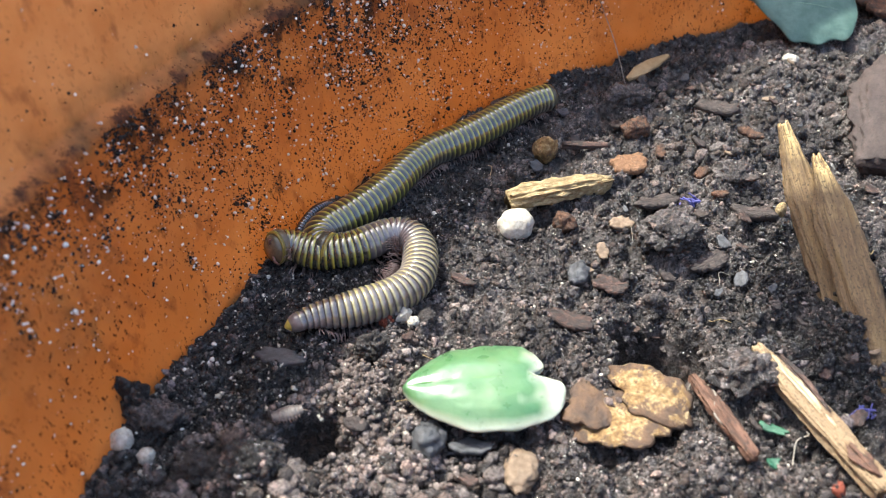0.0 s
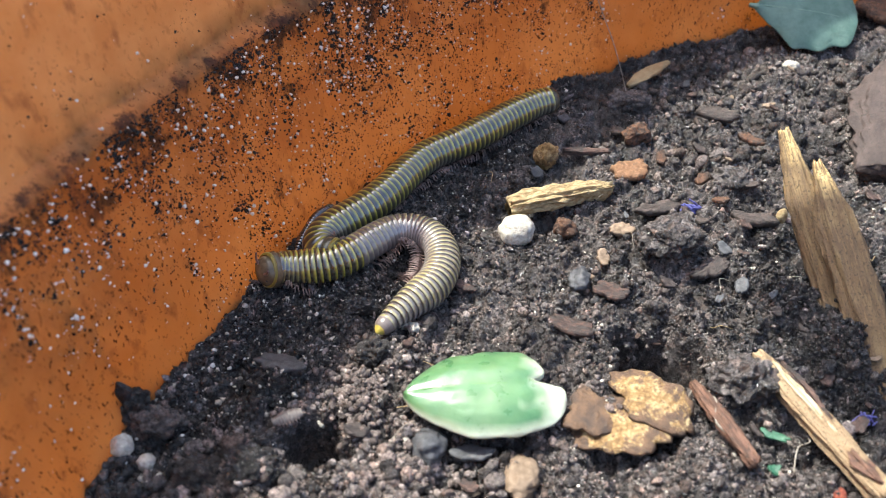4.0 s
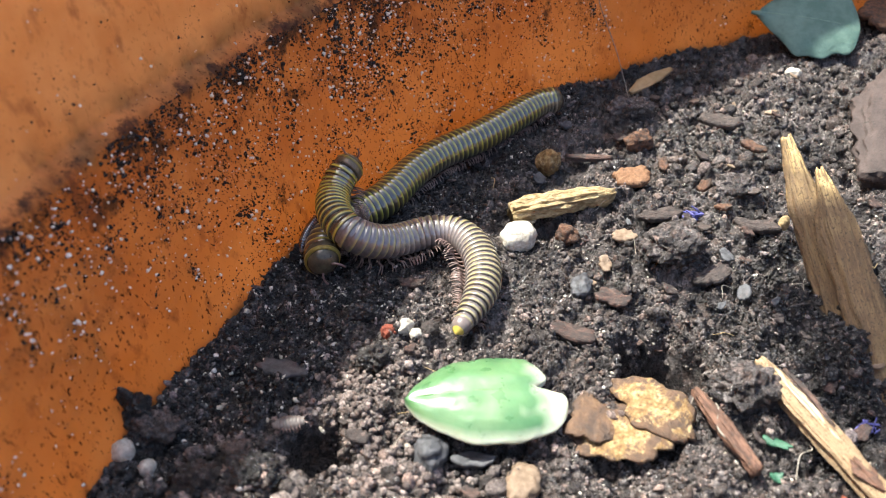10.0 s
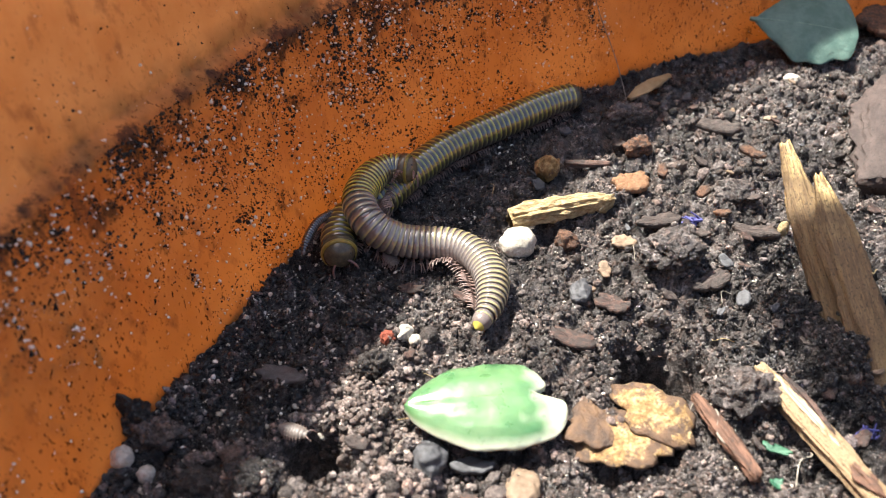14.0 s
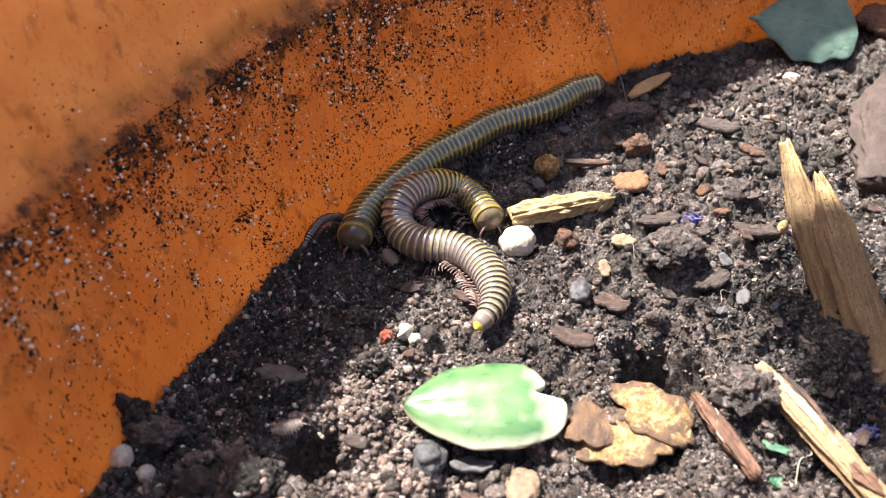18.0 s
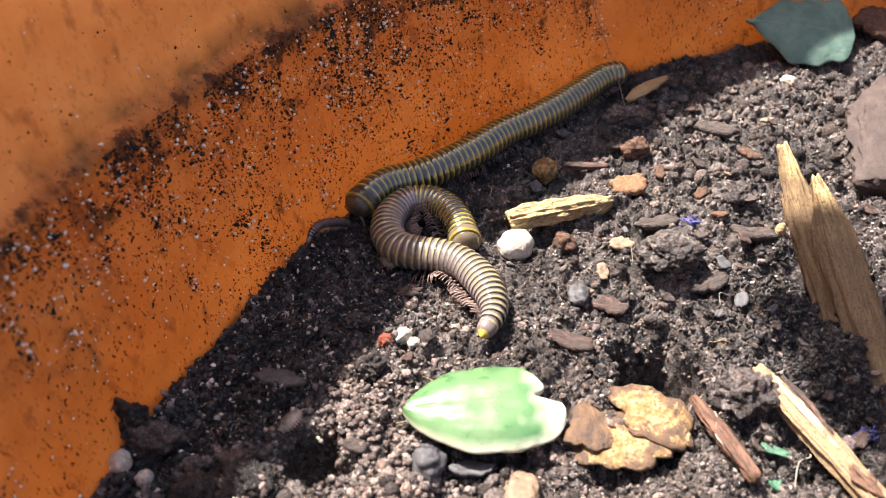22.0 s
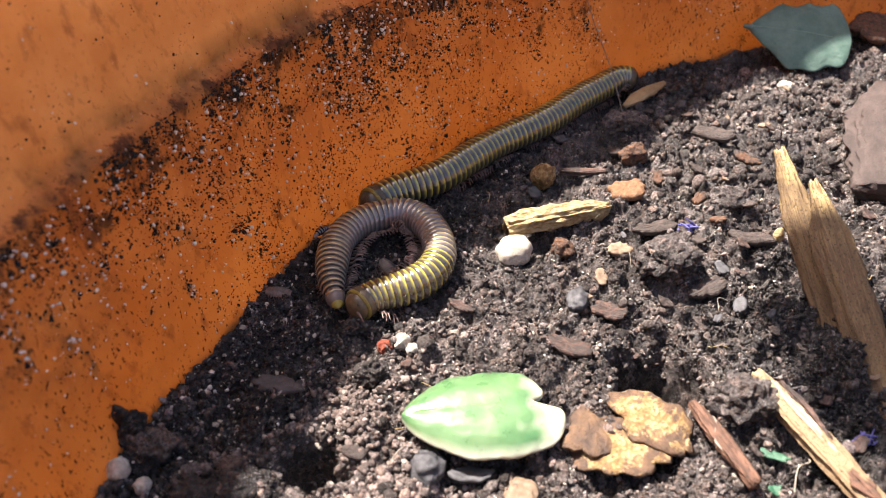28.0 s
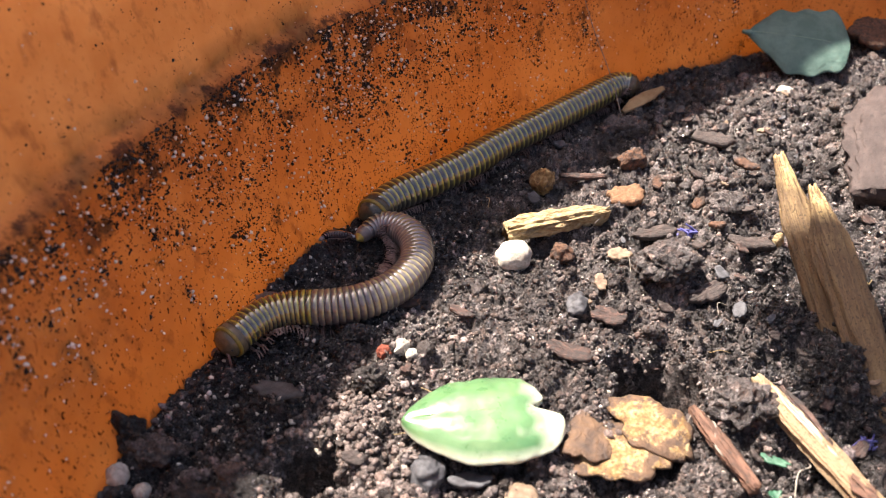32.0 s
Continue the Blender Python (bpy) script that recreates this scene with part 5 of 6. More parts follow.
    table.append((8, [(-16.6, 0.2, 6.6), (-18.2, 0.2, 6.2), (-18.6, -1.7, 4.6), (-17.4, -5.4, 4.6), (-14.8, -7.9, 4.6), (-11.8, -7, 3.6), (-8.7, -4.4, 2.6), (-5.8, -2.1, 2.6), (-2.2, -0.3, 2.6), (1.5, -1.6, 2.6), (4.1, -5.3, 2.6), (4.8, -9.8, 2.6), (3.9, -14, 2.6), (2.7, -16.8, 2.6), (1.7, -18.5, 2.6), (0.8, -20.1, 2.6)]))
    table.append((9, [(-14.6, 3.2, 6.6), (-16.3, 3.6, 7.6), (-17.6, 1.4, 7.2), (-18.3, -1, 5.6), (-16.7, -5.2, 5.6), (-13.9, -7.5, 5.6), (-10.7, -5.6, 3.6), (-7.6, -3, 2.6), (-4, -0.9, 2.6), (-0.6, 0.1, 2.6), (2.4, -1.6, 2.6), (4.6, -5.3, 2.6), (5.2, -9.8, 2.6), (4.5, -14, 2.6), (3.3, -16.8, 2.6), (2.4, -18.5, 2.6), (1.8, -20.2, 2.6)]))
    table.append((10, [(-13.5, 8.1, 8.8), (-14.6, 6.4, 8.5), (-15.9, 3.7, 6.6), (-15.6, -0.8, 6.6), (-13.4, -5.1, 6.6), (-10.3, -5, 4.6), (-6.7, -2.7, 2.6), (-3.4, -1.1, 2.6), (0.3, -0.3, 2.6), (3.3, -2.1, 2.6), (5, -5.8, 2.6), (5.5, -10.2, 2.6), (4.8, -14, 2.6), (3.6, -16.8, 2.6), (2.7, -18.5, 2.6), (1.9, -20.2, 2.6)]))
    table.append((11, [(-9.6, 11.8, 6.6), (-11.4, 10.5, 7.7), (-13.4, 7.6, 7.4), (-14.1, 3.9, 6.6), (-12.8, -1.1, 6.6), (-10, -3.6, 5.6), (-6.8, -3.1, 3.6), (-3.3, -1.4, 2.6), (0.4, -0.9, 2.6), (3.4, -2.4, 2.6), (5.4, -6.1, 2.6), (6, -10.5, 2.6), (5.1, -14.6, 2.6), (4.2, -17, 2.6), (3.5, -18.9, 2.6)]))
    table.append((12, [(-9.6, 12.1, 6.6), (-11.1, 10.7, 7.2), (-13.2, 7.7, 6.6), (-13.9, 3.5, 6.6), (-12.1, -1.5, 6.6), (-9.7, -3.6, 5.6), (-6.5, -2.6, 3.6), (-3, -1.4, 2.6), (0.7, -0.9, 2.6), (3.7, -2.4, 2.6), (5.7, -6.1, 2.6), (6.3, -10.5, 2.6), (5.4, -14.2, 2.6), (4.5, -16.6, 2.6), (3.7, -18.9, 2.6)]))
    table.append((13, [(-9, 13.3, 7), (-10.8, 11.3, 7.9), (-12.6, 8.5, 6.8), (-12.6, 4, 6.6), (-11, -1, 6.6), (-8.6, -1.9, 4.6), (-5.7, -1.1, 2.6), (-2, -1.4, 2.6), (1.3, -1.4, 2.6), (4, -3.3, 2.6), (6, -6.9, 2.6), (6.4, -11.3, 2.6), (5.7, -15, 2.6), (4.8, -17, 2.6), (4.2, -18.9, 2.6)]))
    table.append((14, [(-4.7, 10.7, 6.6), (-7.3, 11.6, 6.6), (-9.8, 10.1, 6.6), (-11.8, 6.3, 6.6), (-12.1, 2.1, 6.6), (-10.4, -1.1, 5.6), (-7.8, -1.5, 3.6), (-4.5, -1.7, 2.6), (-0.8, -1.7, 2.6), (2.5, -2.6, 2.6), (4.9, -5, 2.6), (6.5, -8.6, 2.6), (6.6, -12.4, 2.6), (5.8, -16.1, 2.6), (4.5, -18.2, 2.6)]))
    table.append((16.5, [(7.4, 8.1, 2.6), (5.7, 9.7, 2.6), (3, 10.6, 3.6), (-0.9, 8.9, 5.6), (-4, 6.9, 6.6), (-6.4, 4.8, 6.6), (-7.9, 2.5, 5.6), (-7.6, 0.6, 3.6), (-5.4, -1.1, 2.6), (-2, -2, 2.6), (1.6, -3, 2.6), (4.6, -5.3, 2.6), (6.5, -8.9, 2.6), (6.9, -12.7, 2.6), (5.9, -16.4, 2.6), (4.7, -18.3, 2.6)]))
    table.append((17, [(8.2, 7.1, 2.6), (6.3, 9.3, 2.6), (3, 9.6, 3.6), (-0.8, 8.4, 5.6), (-4, 6.7, 6.6), (-6.1, 4.4, 6.6), (-7.3, 1.6, 5.6), (-6.7, 0.2, 3.6), (-4.2, -1.2, 2.6), (-1.1, -2, 2.6), (2.2, -2.9, 2.6), (4.9, -5.2, 2.6), (6.8, -8.8, 2.6), (7.1, -12.6, 2.6), (5.9, -16.3, 2.6), (4.4, -18.6, 2.6)]))
    table.append((18, [(7.1, 3, 2.6), (5.9, 6.2, 2.6), (3.1, 10.7, 2.6), (-0.8, 9.7, 4.6), (-4.3, 6.9, 5.6), (-6.4, 3.7, 5.6), (-6.7, 2.3, 3.6), (-5.4, -0.4, 2.6), (-2.6, -2.4, 2.6), (1, -2.8, 2.6), (4.3, -5.1, 2.6), (6.4, -8.7, 2.6), (7.1, -12.6, 2.6), (6.2, -16.2, 2.6), (4.5, -18.5, 2.6)]))
    table.append((19, [(7.1, 1.4, 2.6), (6, 4.9, 2.6), (3.2, 9.2, 2.6), (-0, 10, 3.6), (-3.6, 8.9, 3.6), (-6.1, 5.7, 3.6), (-6.2, 2.9, 2.6), (-4.3, -0.6, 2.6), (-1.3, -2.5, 2.6), (2.4, -3.9, 2.6), (5, -6.2, 2.6), (6.9, -9.8, 2.6), (7, -14, 2.6), (5.8, -16.8, 2.6), (4.4, -18.7, 2.6)]))
    table.append((20, [(4.1, 1.8, 2.6), (4, 6.4, 2.6), (2, 10.7, 2.6), (-0.9, 11.8, 2.6), (-4.2, 10.2, 2.6), (-6.4, 6.4, 2.6), (-6.5, 2.3, 2.6), (-4.9, -1.2, 2.6), (-1.8, -2.6, 2.6), (1.8, -3.6, 2.6), (4.8, -6.3, 2.6), (6.8, -10.3, 2.6), (6.9, -14.4, 2.6), (5.5, -17.2, 2.6), (4.4, -19.1, 2.6)]))
    table.append((21, [(5, 1.8, 2.6), (3.9, 5, 2.6), (1.4, 9.3, 2.6), (-1.9, 11, 2.6), (-5.2, 9.3, 2.6), (-7.3, 5, 2.6), (-7.4, 1, 2.6), (-5.7, -2.4, 2.6), (-2.4, -2.9, 2.6), (1.9, -3.8, 2.6), (4.8, -6.6, 2.6), (7, -10.5, 2.6), (7, -14.7, 2.6), (5.7, -17.1, 2.6), (4.4, -19, 2.6)]))
    table.append((22, [(3.6, -1.6, 2.6), (2.9, 2.4, 2.6), (1.1, 7, 2.6), (-1.9, 9.2, 2.6), (-5.4, 8.6, 2.6), (-7.8, 4.4, 2.6), (-7.6, 0.4, 2.6), (-6, -2.5, 2.6), (-2.3, -3.5, 2.6), (1.9, -4.8, 2.6), (4.8, -8, 2.6), (6.6, -11.9, 2.6), (7, -15.6, 2.6), (6.2, -17.9, 2.6), (5.2, -19.1, 2.6)]))
    table.append((23, [(5.9, -5.2, 2.6), (4.8, -1.4, 2.6), (2.8, 3.5, 2.6), (0.2, 7.7, 2.6), (-3, 8.2, 2.6), (-6.8, 6.6, 2.6), (-8.6, 3, 2.6), (-8.4, -0.5, 2.6), (-6.1, -3.8, 2.6), (-2.2, -5.2, 2.6), (2, -7, 2.6), (4.8, -10.1, 2.6), (6.7, -13.8, 2.6), (7.1, -17, 2.6), (6.8, -19.7, 2.6)]))
    table.append((24, [(5.8, -6.7, 2.6), (5.2, -3, 2.6), (2.9, 2.8, 2.6), (0, 7.5, 2.6), (-3.5, 8.1, 2.6), (-7.3, 5.9, 2.6), (-9.1, 2.9, 2.6), (-8.7, -0.6, 2.6), (-6.3, -3.9, 2.6), (-2.6, -5.8, 2.6), (1.5, -8, 2.6), (4.3, -11.1, 2.6), (5.9, -14, 2.6), (6.5, -16, 2.6), (6.9, -17.9, 2.6)]))
    table.append((25, [(6.6, -11, 2.6), (6.2, -7.1, 2.6), (4.6, -0.1, 2.6), (1.6, 6, 2.6), (-1.6, 8.1, 2.6), (-6.1, 8.1, 2.6), (-9.9, 6, 2.6), (-10.6, 1.9, 2.6), (-9.4, -2.5, 2.6), (-6.2, -6.7, 2.6), (-2.6, -11, 2.6), (-0.3, -14.2, 2.6), (1.8, -17.3, 2.6)]))
    table.append((26.3, [(2, -14.6, 2.6), (3.7, -10.4, 2.6), (4.5, -4.2, 2.6), (2.8, 1.6, 2.6), (-0.3, 6.2, 2.6), (-4.2, 8, 2.6), (-8.7, 6.8, 2.6), (-11.9, 3.1, 2.6), (-12.5, -1.8, 2.6), (-10.6, -6.4, 2.6), (-8.1, -10.4, 2.6), (-5.9, -13.3, 2.6), (-4.2, -15.4, 2.6)]))
    table.append((27.5, [(-6.4, -14.5, 2.6), (-6.2, -12.5, 2.6), (-3.7, -10.4, 2.6), (-0.9, -6.4, 2.6), (0.4, -1.3, 2.6), (-0.4, 3.7, 2.6), (-3.5, 7.3, 2.6), (-7.4, 8.2, 2.6), (-11.2, 6.3, 2.6), (-14, 2.1, 2.6), (-14.5, -2.7, 2.6), (-13.5, -7.3, 2.6), (-11.8, -10.8, 2.6), (-10.9, -13.1, 2.6)]))
    table.append((28, [(-11.2, -13.6, 2.6), (-9.7, -11.5, 2.6), (-6.6, -10.3, 2.6), (-3.2, -8.5, 2.6), (-0.6, -5.4, 2.6), (0, -0.7, 2.6), (-1.5, 4.3, 2.6), (-4.8, 7.4, 2.6), (-8.6, 6.9, 2.6), (-12.3, 4.8, 2.6), (-14.8, 0.3, 2.6), (-15.1, -5.4, 2.6), (-14.6, -9.4, 2.6), (-13.6, -12.5, 2.6)]))
    table.append((29, [(-19, -10.2, 2.6), (-17, -9.9, 2.6), (-13, -10.3, 2.6), (-9, -9.8, 2.6), (-5, -8.1, 2.6), (-1.8, -4.4, 2.6), (-0.9, 0.3, 2.6), (-2.5, 4.9, 2.6), (-6.1, 7.5, 2.6), (-9.9, 6.4, 2.6), (-13.6, 3.8, 2.6), (-15.6, -0.6, 2.6), (-15.8, -4.9, 2.6)]))
    table.append((30, [(-24.1, -11.3, 3.8), (-22.2, -9.6, 2.6), (-18.1, -10, 2.6), (-13.5, -10.9, 2.6), (-8.9, -10.1, 2.6), (-5.5, -7.9, 2.6), (-3, -4.3, 2.6), (-2.1, 0.5, 2.6), (-3.8, 5.1, 2.6), (-7.3, 6.8, 2.6), (-11.1, 6.1, 2.6), (-14.1, 3, 2.6), (-15.7, -2.4, 2.6)]))
    table.append((31, [(-27.1, -17.2, 4.3), (-25.8, -14.8, 3.5), (-23.6, -11.8, 2.6), (-19.7, -11.4, 2.6), (-15.1, -11.8, 2.6), (-10.6, -11, 2.6), (-7.2, -8.8, 2.6), (-4.4, -5.7, 2.6), (-3, -1.1, 2.6), (-4, 3.4, 2.6), (-7.3, 6, 2.6), (-11.1, 6, 2.6), (-14.1, 2.9, 2.6)]))
    table.append((32, [(-27.3, -19.2, 2.6), (-25.8, -17, 2.6), (-23.7, -14.2, 2.6), (-20.1, -12.4, 2.6), (-15.6, -12.2, 2.6), (-11.1, -11.4, 2.6), (-7.2, -9.2, 2.6), (-4.4, -6.1, 2.6), (-3, -1.5, 2.6), (-4, 3, 2.6), (-6.6, 5.6, 2.6), (-9.2, 6.1, 2.6), (-11.5, 3, 2.6)]))
    crawl(bee_body, bee_parts, bee_shares, table)
    table = []
    table.append((0, [(-14.7, -7.2, 2.8), (-16.1, -7.8, 2.8), (-17.4, -5.7, 2.8), (-16.3, -2.6, 2.8), (-13.7, -0.2, 2.8), (-10.6, 3.3, 2.8), (-7.6, 7.4, 2.8), (-5.2, 11.8, 2.8), (-1.9, 16.1, 2.8), (2.2, 19, 2.8), (6.4, 22.5, 2.8), (11.6, 27.4, 2.8), (16.3, 31.5, 2.8), (19.7, 32.9, 2.8)]))
    table.append((3.5, [(-14.4, -6.8, 2.8), (-16.1, -7.4, 2.8), (-17.3, -5.3, 2.8), (-16.2, -2, 2.8), (-13.7, 0.4, 2.8), (-10.5, 3.9, 2.8), (-7.6, 8.1, 2.8), (-5.1, 12.5, 2.8), (-1.8, 17, 2.8), (2.3, 20, 2.8), (6.5, 23.6, 2.8), (11.8, 28.6, 2.8), (16.5, 32.5, 2.8), (20, 33.8, 2.8)]))
    table.append((6, [(-13.6, -8.9, 2.8), (-15.6, -8, 2.8), (-17.2, -4.6, 2.8), (-16.1, -0.8, 2.8), (-13.6, 1.7, 2.8), (-10.7, 4.7, 2.8), (-7.7, 9, 2.8), (-4.9, 13.4, 2.8), (-1.6, 17.6, 2.8), (2.5, 20.6, 2.8), (6.8, 24.4, 2.8), (12.1, 29.3, 2.8), (16.8, 33.5, 2.8), (20.3, 34.7, 2.8)]))
    table.append((9, [(-15.3, -5.9, 2.8), (-16.5, -5.3, 2.8), (-17, -2.8, 2.8), (-15.2, 0.6, 2.8), (-12.8, 2.6, 2.8), (-9.9, 5.7, 2.8), (-7.5, 9.7, 2.8), (-4.7, 14.3, 2.8), (-1.4, 18.3, 2.8), (2.4, 21.4, 2.8), (6.7, 24.9, 2.8), (12, 30.3, 2.8), (16.8, 35, 2.8), (20.5, 36, 2.8)]))
    table.append((10, [(-16.4, -7.8, 2.8), (-17.3, -5.1, 2.8), (-16.4, -1.8, 2.8), (-14.3, 1.6, 2.8), (-11.7, 4.1, 2.8), (-9, 6.7, 2.8), (-6.9, 10.5, 2.8), (-4.4, 14.7, 2.8), (-1, 18.7, 2.8), (2.8, 21.7, 2.8), (7.1, 25.3, 2.8), (12.4, 30.7, 2.8), (17.2, 35.3, 2.8), (20.5, 36, 2.8)]))
    table.append((11, [(-14.1, -6.8, 2.8), (-16.2, -6.3, 2.8), (-17.4, -3.5, 2.8), (-16.3, 0.3, 2.8), (-13.5, 3.8, 2.8), (-10.4, 5.9, 2.8), (-8, 9.1, 2.8), (-5.2, 13.8, 2.8), (-2.3, 18.3, 2.8), (1.9, 22.3, 2.8), (6.5, 25.2, 2.8), (12.2, 30.2, 2.8), (17.8, 35.9, 2.8), (21.3, 37.3, 2.8)]))
    table.append((12, [(-13.6, -5.8, 2.8), (-15.7, -5.5, 2.8), (-16.9, -2.6, 2.8), (-15.7, 1.5, 2.8), (-12.9, 4.9, 2.8), (-9.8, 7, 2.8), (-7.4, 10.2, 2.8), (-4.9, 14.7, 2.8), (-1.9, 19.2, 2.8), (1.9, 22.9, 2.8), (6.6, 26.3, 2.8), (12.3, 31.3, 2.8), (17.9, 36.6, 2.8), (22, 38.5, 2.8)]))
    table.append((13, [(-14.2, -5.6, 2.8), (-15.7, -3.5, 2.8), (-16.1, -0.2, 2.8), (-14.5, 3.3, 2.8), (-11.7, 5.9, 2.8), (-9.3, 8.6, 2.8), (-6.9, 12.5, 2.8), (-4.3, 16.5, 2.8), (-0.9, 20.8, 2.8), (3.3, 24.6, 2.8), (8.5, 28.6, 2.8), (14.6, 33.5, 2.8), (19.4, 37.1, 2.8), (23.6, 38.9, 2.8)]))
    table.append((14, [(-14.4, -5.2, 2.8), (-15.1, -1.5, 2.8), (-14.6, 3, 2.8), (-12.3, 5.6, 2.8), (-9.6, 8.2, 2.8), (-6.9, 12.7, 2.8), (-4, 16.7, 2.8), (-0.2, 21.6, 2.8), (4, 25.5, 2.8), (9.2, 29.5, 2.8), (15.5, 34.5, 2.8), (20.3, 38.1, 2.8), (24.3, 39.6, 2.8)]))
    table.append((16.5, [(-13.1, -4, 2.8), (-13, 0.1, 2.8), (-11.4, 6.2, 2.8), (-8.8, 11.1, 2.8), (-5.6, 15.7, 2.8), (-2.3, 19.7, 2.8), (1.9, 23.1, 2.8), (6.2, 27, 2.8), (10.8, 31.1, 2.8), (16.2, 34.6, 2.8), (21, 37.5, 2.8), (26.9, 41.6, 2.8)]))
    table.append((17, [(-12.8, -3.6, 2.8), (-12.7, 0.7, 2.8), (-11.1, 6.7, 2.8), (-8.8, 11.2, 2.8), (-5.6, 15.8, 2.8), (-2.3, 19.8, 2.8), (1.9, 23.4, 2.8), (6.3, 27.4, 2.8), (11.2, 31.5, 2.8), (16.6, 34.7, 2.8), (21.4, 37.7, 2.8), (27.7, 41.8, 2.8)]))
    table.append((18, [(-12.7, -1.6, 2.8), (-12.1, 3.3, 2.8), (-10.2, 7.5, 2.8), (-7.5, 11.9, 2.8), (-4.3, 16.5, 2.8), (-0.9, 20.8, 2.8), (3.4, 24.6, 2.8), (8.6, 29.9, 2.8), (13.9, 32.7, 2.8), (19.4, 36.3, 2.8), (24.6, 41.6, 2.8), (29.1, 43.5, 2.8)]))
    table.append((19, [(-11.8, 2.9, 2.8), (-11.3, 7.3, 2.8), (-9.3, 11.1, 2.8), (-6.1, 14.5, 2.8), (-2.1, 18.7, 2.8), (2.8, 23.1, 2.8), (7.2, 27, 2.8), (12.5, 31.1, 2.8), (17.9, 34.6, 2.8), (22.8, 38.3, 2.8), (27.4, 43.7, 2.8), (31.4, 45.6, 2.8)]))
    table.append((20, [(-12.3, 4.6, 2.8), (-11.3, 9.1, 3.4), (-8.6, 12.6, 3.4), (-5.4, 15.6, 2.8), (-1.3, 19.2, 2.8), (3.6, 23.6, 2.8), (8.8, 28.9, 2.8), (14.1, 32.4, 2.8), (19.7, 36, 2.8), (24.7, 40.5, 2.8), (29.4, 46, 2.8), (32.8, 47.6, 2.8)]))
    table.append((21, [(-12.9, 6, 2.8), (-10.7, 10, 3.7), (-7.9, 13.4, 3.3), (-4, 15.8, 2.8), (0.1, 18.8, 2.8), (5.7, 23.9, 2.8), (11, 29.2, 2.8), (16.4, 33.4, 2.8), (22.2, 38.5, 2.8), (27.6, 44.7, 2.8), (31.1, 47.2, 3.6), (33.8, 48.7, 3.1)]))
    table.append((22, [(-12.7, 6.6, 2.8), (-10.7, 10, 3.6), (-7.9, 13.3, 3), (-3.9, 15.1, 2.8), (0.1, 17.9, 2.8), (5.7, 22.8, 2.8), (11, 28.4, 2.8), (16.4, 32.5, 2.8), (22.2, 38.1, 2.8), (27.6, 44.2, 2.8), (31.6, 47.5, 3.4), (34.5, 48.6, 2.8)]))
    table.append((23, [(-12.6, 7.1, 2.9), (-10.5, 10.1, 3.3), (-7.7, 13, 2.8), (-3.8, 14.4, 2.8), (0.3, 16.5, 2.8), (5.9, 21.3, 2.8), (11.8, 27.2, 2.8), (18.1, 32.7, 2.8), (23.2, 38.5, 2.8), (28.7, 44.7, 2.8), (32.7, 48.1, 3.3), (35.7, 48.8, 2.8)]))
    table.append((24, [(-11.8, 7.8, 2.8), (-9.5, 11.3, 2.9), (-6.3, 13.7, 2.8), (-2.3, 15.1, 2.8), (2.5, 18.7, 2.8), (7.5, 23.7, 2.8), (12.7, 27.6, 2.8), (18.2, 32.4, 2.8), (23.3, 38.3, 2.8), (28.8, 44.4, 2.8), (33.3, 48.4, 3), (36, 47.7, 2.8)]))
    table.append((25, [(-11.2, 9.1, 3.1), (-8.9, 12.1, 3.1), (-5.7, 14.3, 2.8), (-1.7, 16.3, 2.8), (3.1, 19.9, 2.8), (8.2, 25, 2.8), (13.5, 29, 2.8), (19, 33.9, 2.8), (24.2, 39.1, 2.8), (29.5, 44.5, 2.8), (34.2, 48.8, 3), (36.7, 47.8, 2.8)]))
    table.append((27.5, [(-10.9, 9.2, 2.8), (-8.3, 12, 2.8), (-4.4, 14.3, 2.8), (-0.3, 16.6, 2.8), (4.6, 21.6, 2.8), (9.7, 26.7, 2.8), (15.1, 30.8, 2.8), (19.9, 35.1, 2.8), (25.2, 41.1, 2.8), (30.6, 45.9, 2.8), (34.6, 49.2, 3.3), (36.9, 48, 2.8)]))
    table.append((30, [(-11, 8.5, 2.8), (-8.2, 11.6, 2.8), (-4.3, 13.5, 2.8), (0.4, 17.1, 2.8), (4.6, 21.4, 2.8), (9.8, 26.5, 2.8), (15.2, 30.9, 2.8), (20, 34.9, 2.8), (25.2, 40.1, 2.8), (30.6, 45.6, 2.8), (34.8, 49.1, 2.9), (36.9, 47.6, 2.8)]))
    table.append((32, [(-10.4, 7.6, 2.8), (-8.8, 11, 2.8), (-5.6, 13.9, 2.8), (-0.9, 17.4, 2.8), (4.7, 22, 2.8), (9.8, 27.2, 2.8), (15.3, 32, 2.8), (20.2, 36.4, 2.8), (25.3, 40.9, 2.8), (30.7, 45.7, 2.8), (34.8, 49.2, 2.9), (37.2, 47.4, 2.8)]))
    crawl(wall_body, wall_parts, wall_shares, table)
    table = []
    table.append((0, [(-15.5, 3, 3.1), (-17.6, 0.2, 4.3), (-18.9, -1.9, 4.2), (-20, -3.9, 3.4), (-20.6, -5.5, 2.5)]))
    table.append((2, [(-16.1, 2.5, 3.9), (-18.2, -0.4, 4.8), (-19.2, -2.5, 3.8), (-20, -4.5, 2.3), (-20.7, -6.4, 1.2)]))
    table.append((3.5, [(-16.1, 2.5, 3.9), (-17.9, -0.2, 4.4), (-19, -2.3, 3.4), (-20, -4.4, 2.5), (-20.7, -6, 1.5)]))
    table.append((6, [(-15.8, 2.4, 2.6), (-18, -0.3, 4.4), (-19, -2.2, 3.9), (-19.6, -3.4, 3), (-19.9, -4.3, 2.2)]))
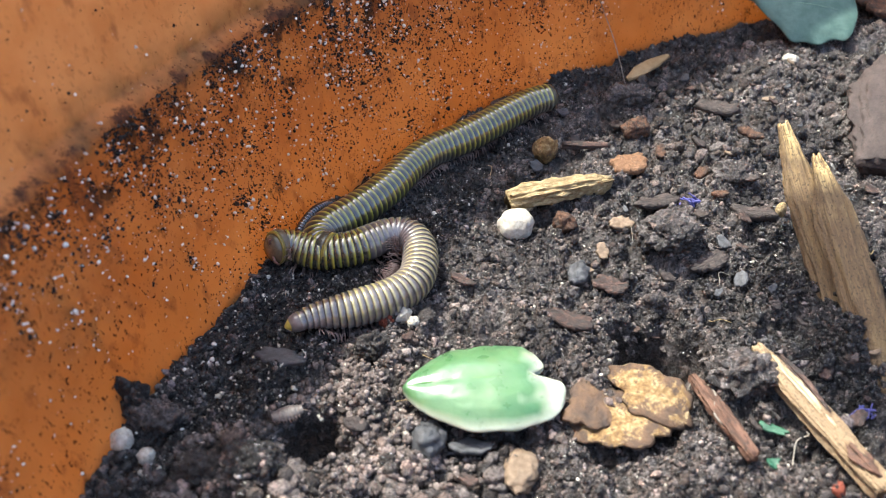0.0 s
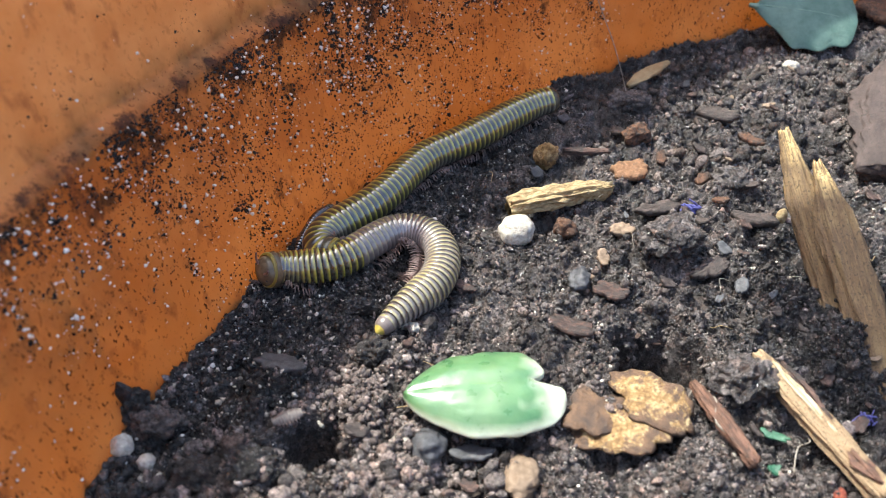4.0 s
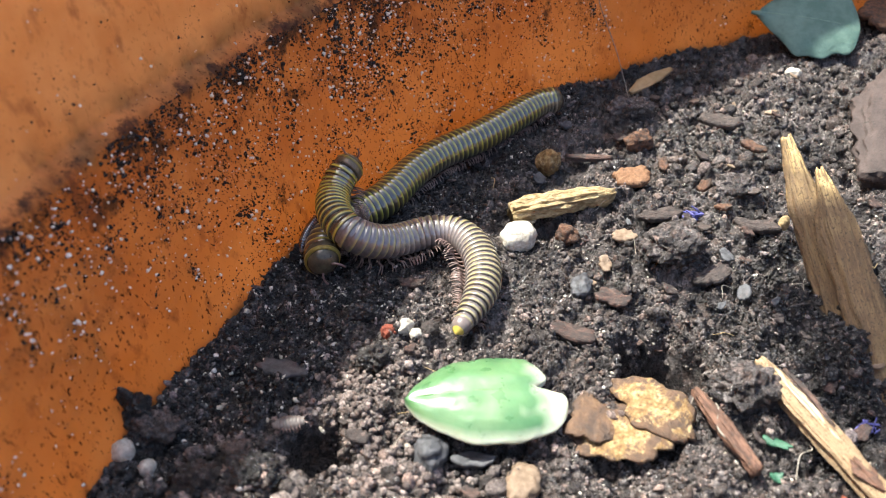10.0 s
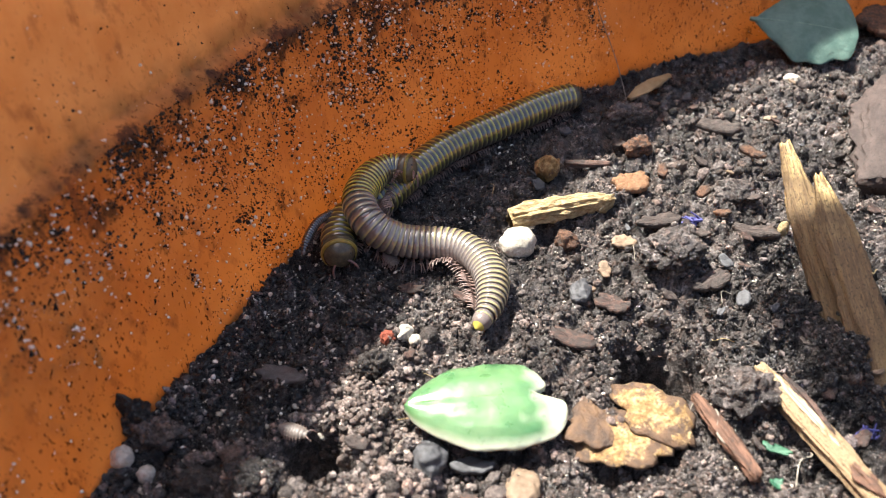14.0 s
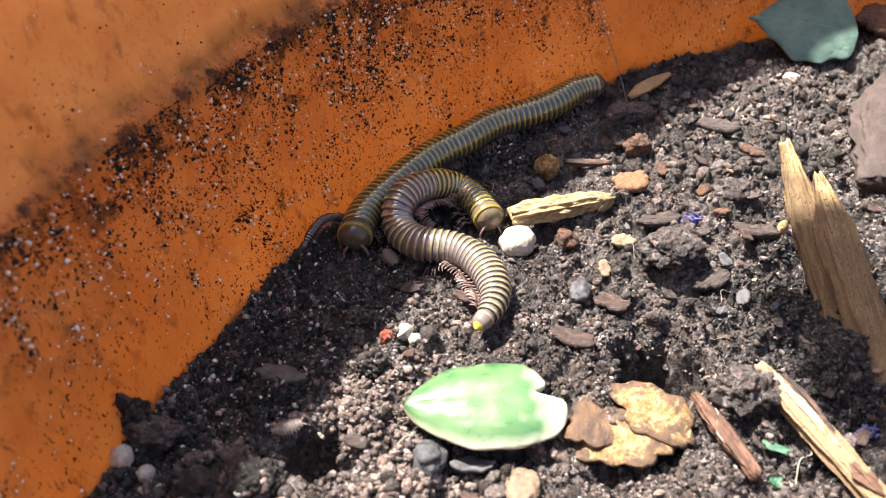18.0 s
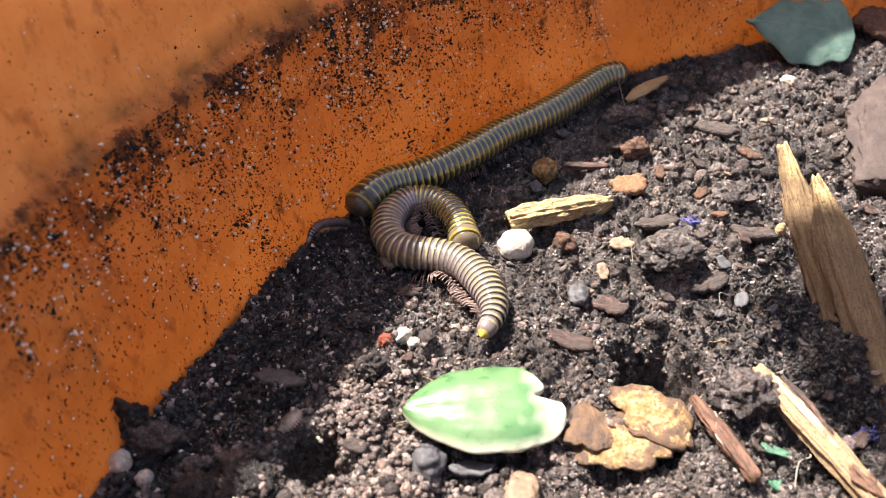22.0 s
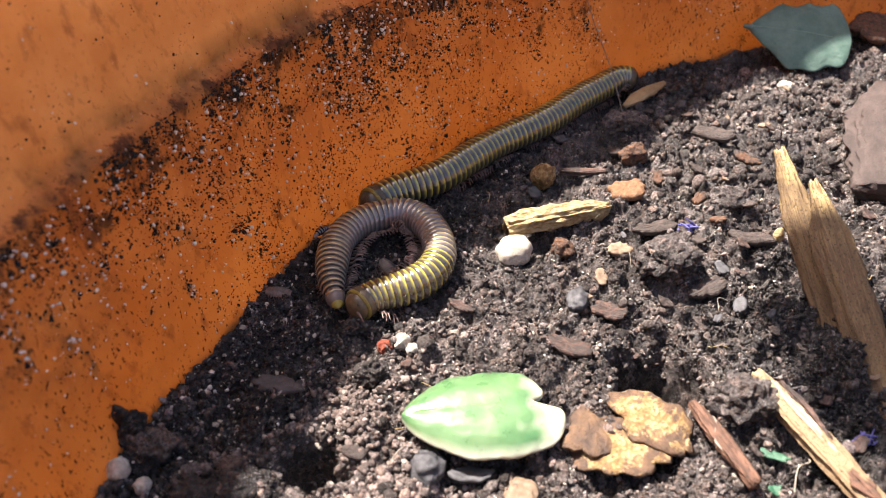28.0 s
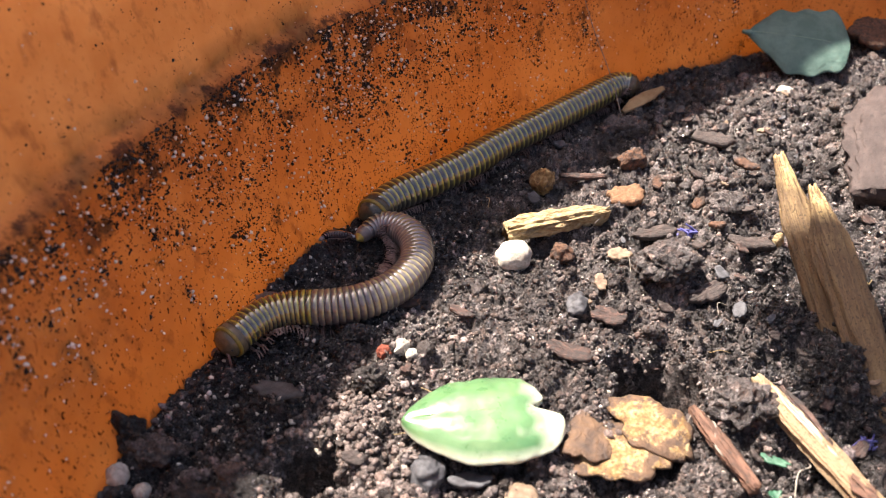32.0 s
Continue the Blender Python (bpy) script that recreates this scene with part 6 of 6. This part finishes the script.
    table.append((9, [(-17, 1.1, 3.9), (-18.2, -0.6, 4.6), (-19.3, -2.5, 4.1), (-19.9, -3.8, 3.3), (-20.1, -4.6, 2.4)]))
    table.append((13, [(-16.3, 2.5, 4.8), (-17.9, 0.2, 5.2), (-18.9, -1.7, 4.5), (-19.5, -3, 3.6), (-19.8, -4.1, 2.3)]))
    table.append((17, [(-15.3, 3.4, 3.2), (-17.1, 1.1, 4.5), (-18.4, -0.9, 4.5), (-19.2, -2.5, 3.8), (-19.7, -3.5, 3.1)]))
    table.append((19, [(-14.6, 4.1, 2.4), (-16.4, 2.1, 4.4), (-18, -0.2, 4.6), (-18.9, -1.9, 4), (-19.5, -3.2, 3.3)]))
    table.append((21, [(-14.2, 4.5, 2.1), (-16.1, 2.4, 3.8), (-17.8, 0.2, 4.7), (-18.6, -1.3, 4.4), (-19.1, -2.4, 3.6)]))
    table.append((23, [(-13.5, 5.1, 1.2), (-15.4, 3.1, 3.1), (-17, 1.3, 4.4), (-18.1, -0.4, 4.6), (-18.8, -1.8, 3.8)]))
    table.append((25, [(-13.1, 5.2, 1.2), (-15.1, 3.5, 2.7), (-16.7, 1.7, 4.3), (-17.9, 0, 4.7), (-18.5, -1.2, 4.2)]))
    table.append((28, [(-12.1, 5, 1.2), (-14.3, 4.5, 2), (-15.9, 2.6, 3.5), (-17.2, 1, 4.4), (-17.9, -0.2, 4.1)]))
    table.append((32, [(-11.4, 4.2, 1.2), (-13.3, 4.8, 1.2), (-15, 3.6, 2.7), (-16.4, 2, 3.8), (-17.1, 0.8, 3.9)]))
    crawl(small_body, small_parts, small_shares, table)
    walk(louse, [
        (0, pose(-17.9 * MM, -34.0 * MM, 1.0 * MM, 0, 0, 20)),
        (6, pose(-18.1 * MM, -33.5 * MM, 1.0 * MM, 0, 0, 25)),
        (9, pose(-18.2 * MM, -33.3 * MM, 1.0 * MM, 0, 0, 25)),
        (11, pose(-17.6 * MM, -34.1 * MM, 1.0 * MM, 0, 0, -10)),
        (13, pose(-17.3 * MM, -33.9 * MM, 1.0 * MM, 0, 0, -20)),
        (16, pose(-17.7 * MM, -33.9 * MM, 1.0 * MM, 0, 0, -5)),
        (18, pose(-18.1 * MM, -33.5 * MM, 1.0 * MM, 0, 0, 20)),
        (21, pose(-17.7 * MM, -33.3 * MM, 1.0 * MM, 0, 0, 15)),
        (22, pose(-17.8 * MM, -32.1 * MM, 1.0 * MM, 0, 0, 60)),
        (23, pose(-18.0 * MM, -29.8 * MM, 1.0 * MM, 0, 0, 95)),
        (24, pose(-18.7 * MM, -21.4 * MM, 1.0 * MM, 0, 0, 75)),
        (25, pose(-20.5 * MM, -18.0 * MM, 1.0 * MM, 0, 0, 125)),
        (26.3, pose(-21.3 * MM, -12.9 * MM, 1.0 * MM, 0, 0, 120)),
        (27.5, pose(-22.1 * MM, -8.7 * MM, 1.2 * MM, 0, 0, 160)),
        (29, pose(-22.1 * MM, -8.8 * MM, 1.3 * MM, 0, 0, 175)),
        (32, pose(-23.0 * MM, -9.9 * MM, 2.4 * MM, 0, 0, 185)),
    ])


motions()
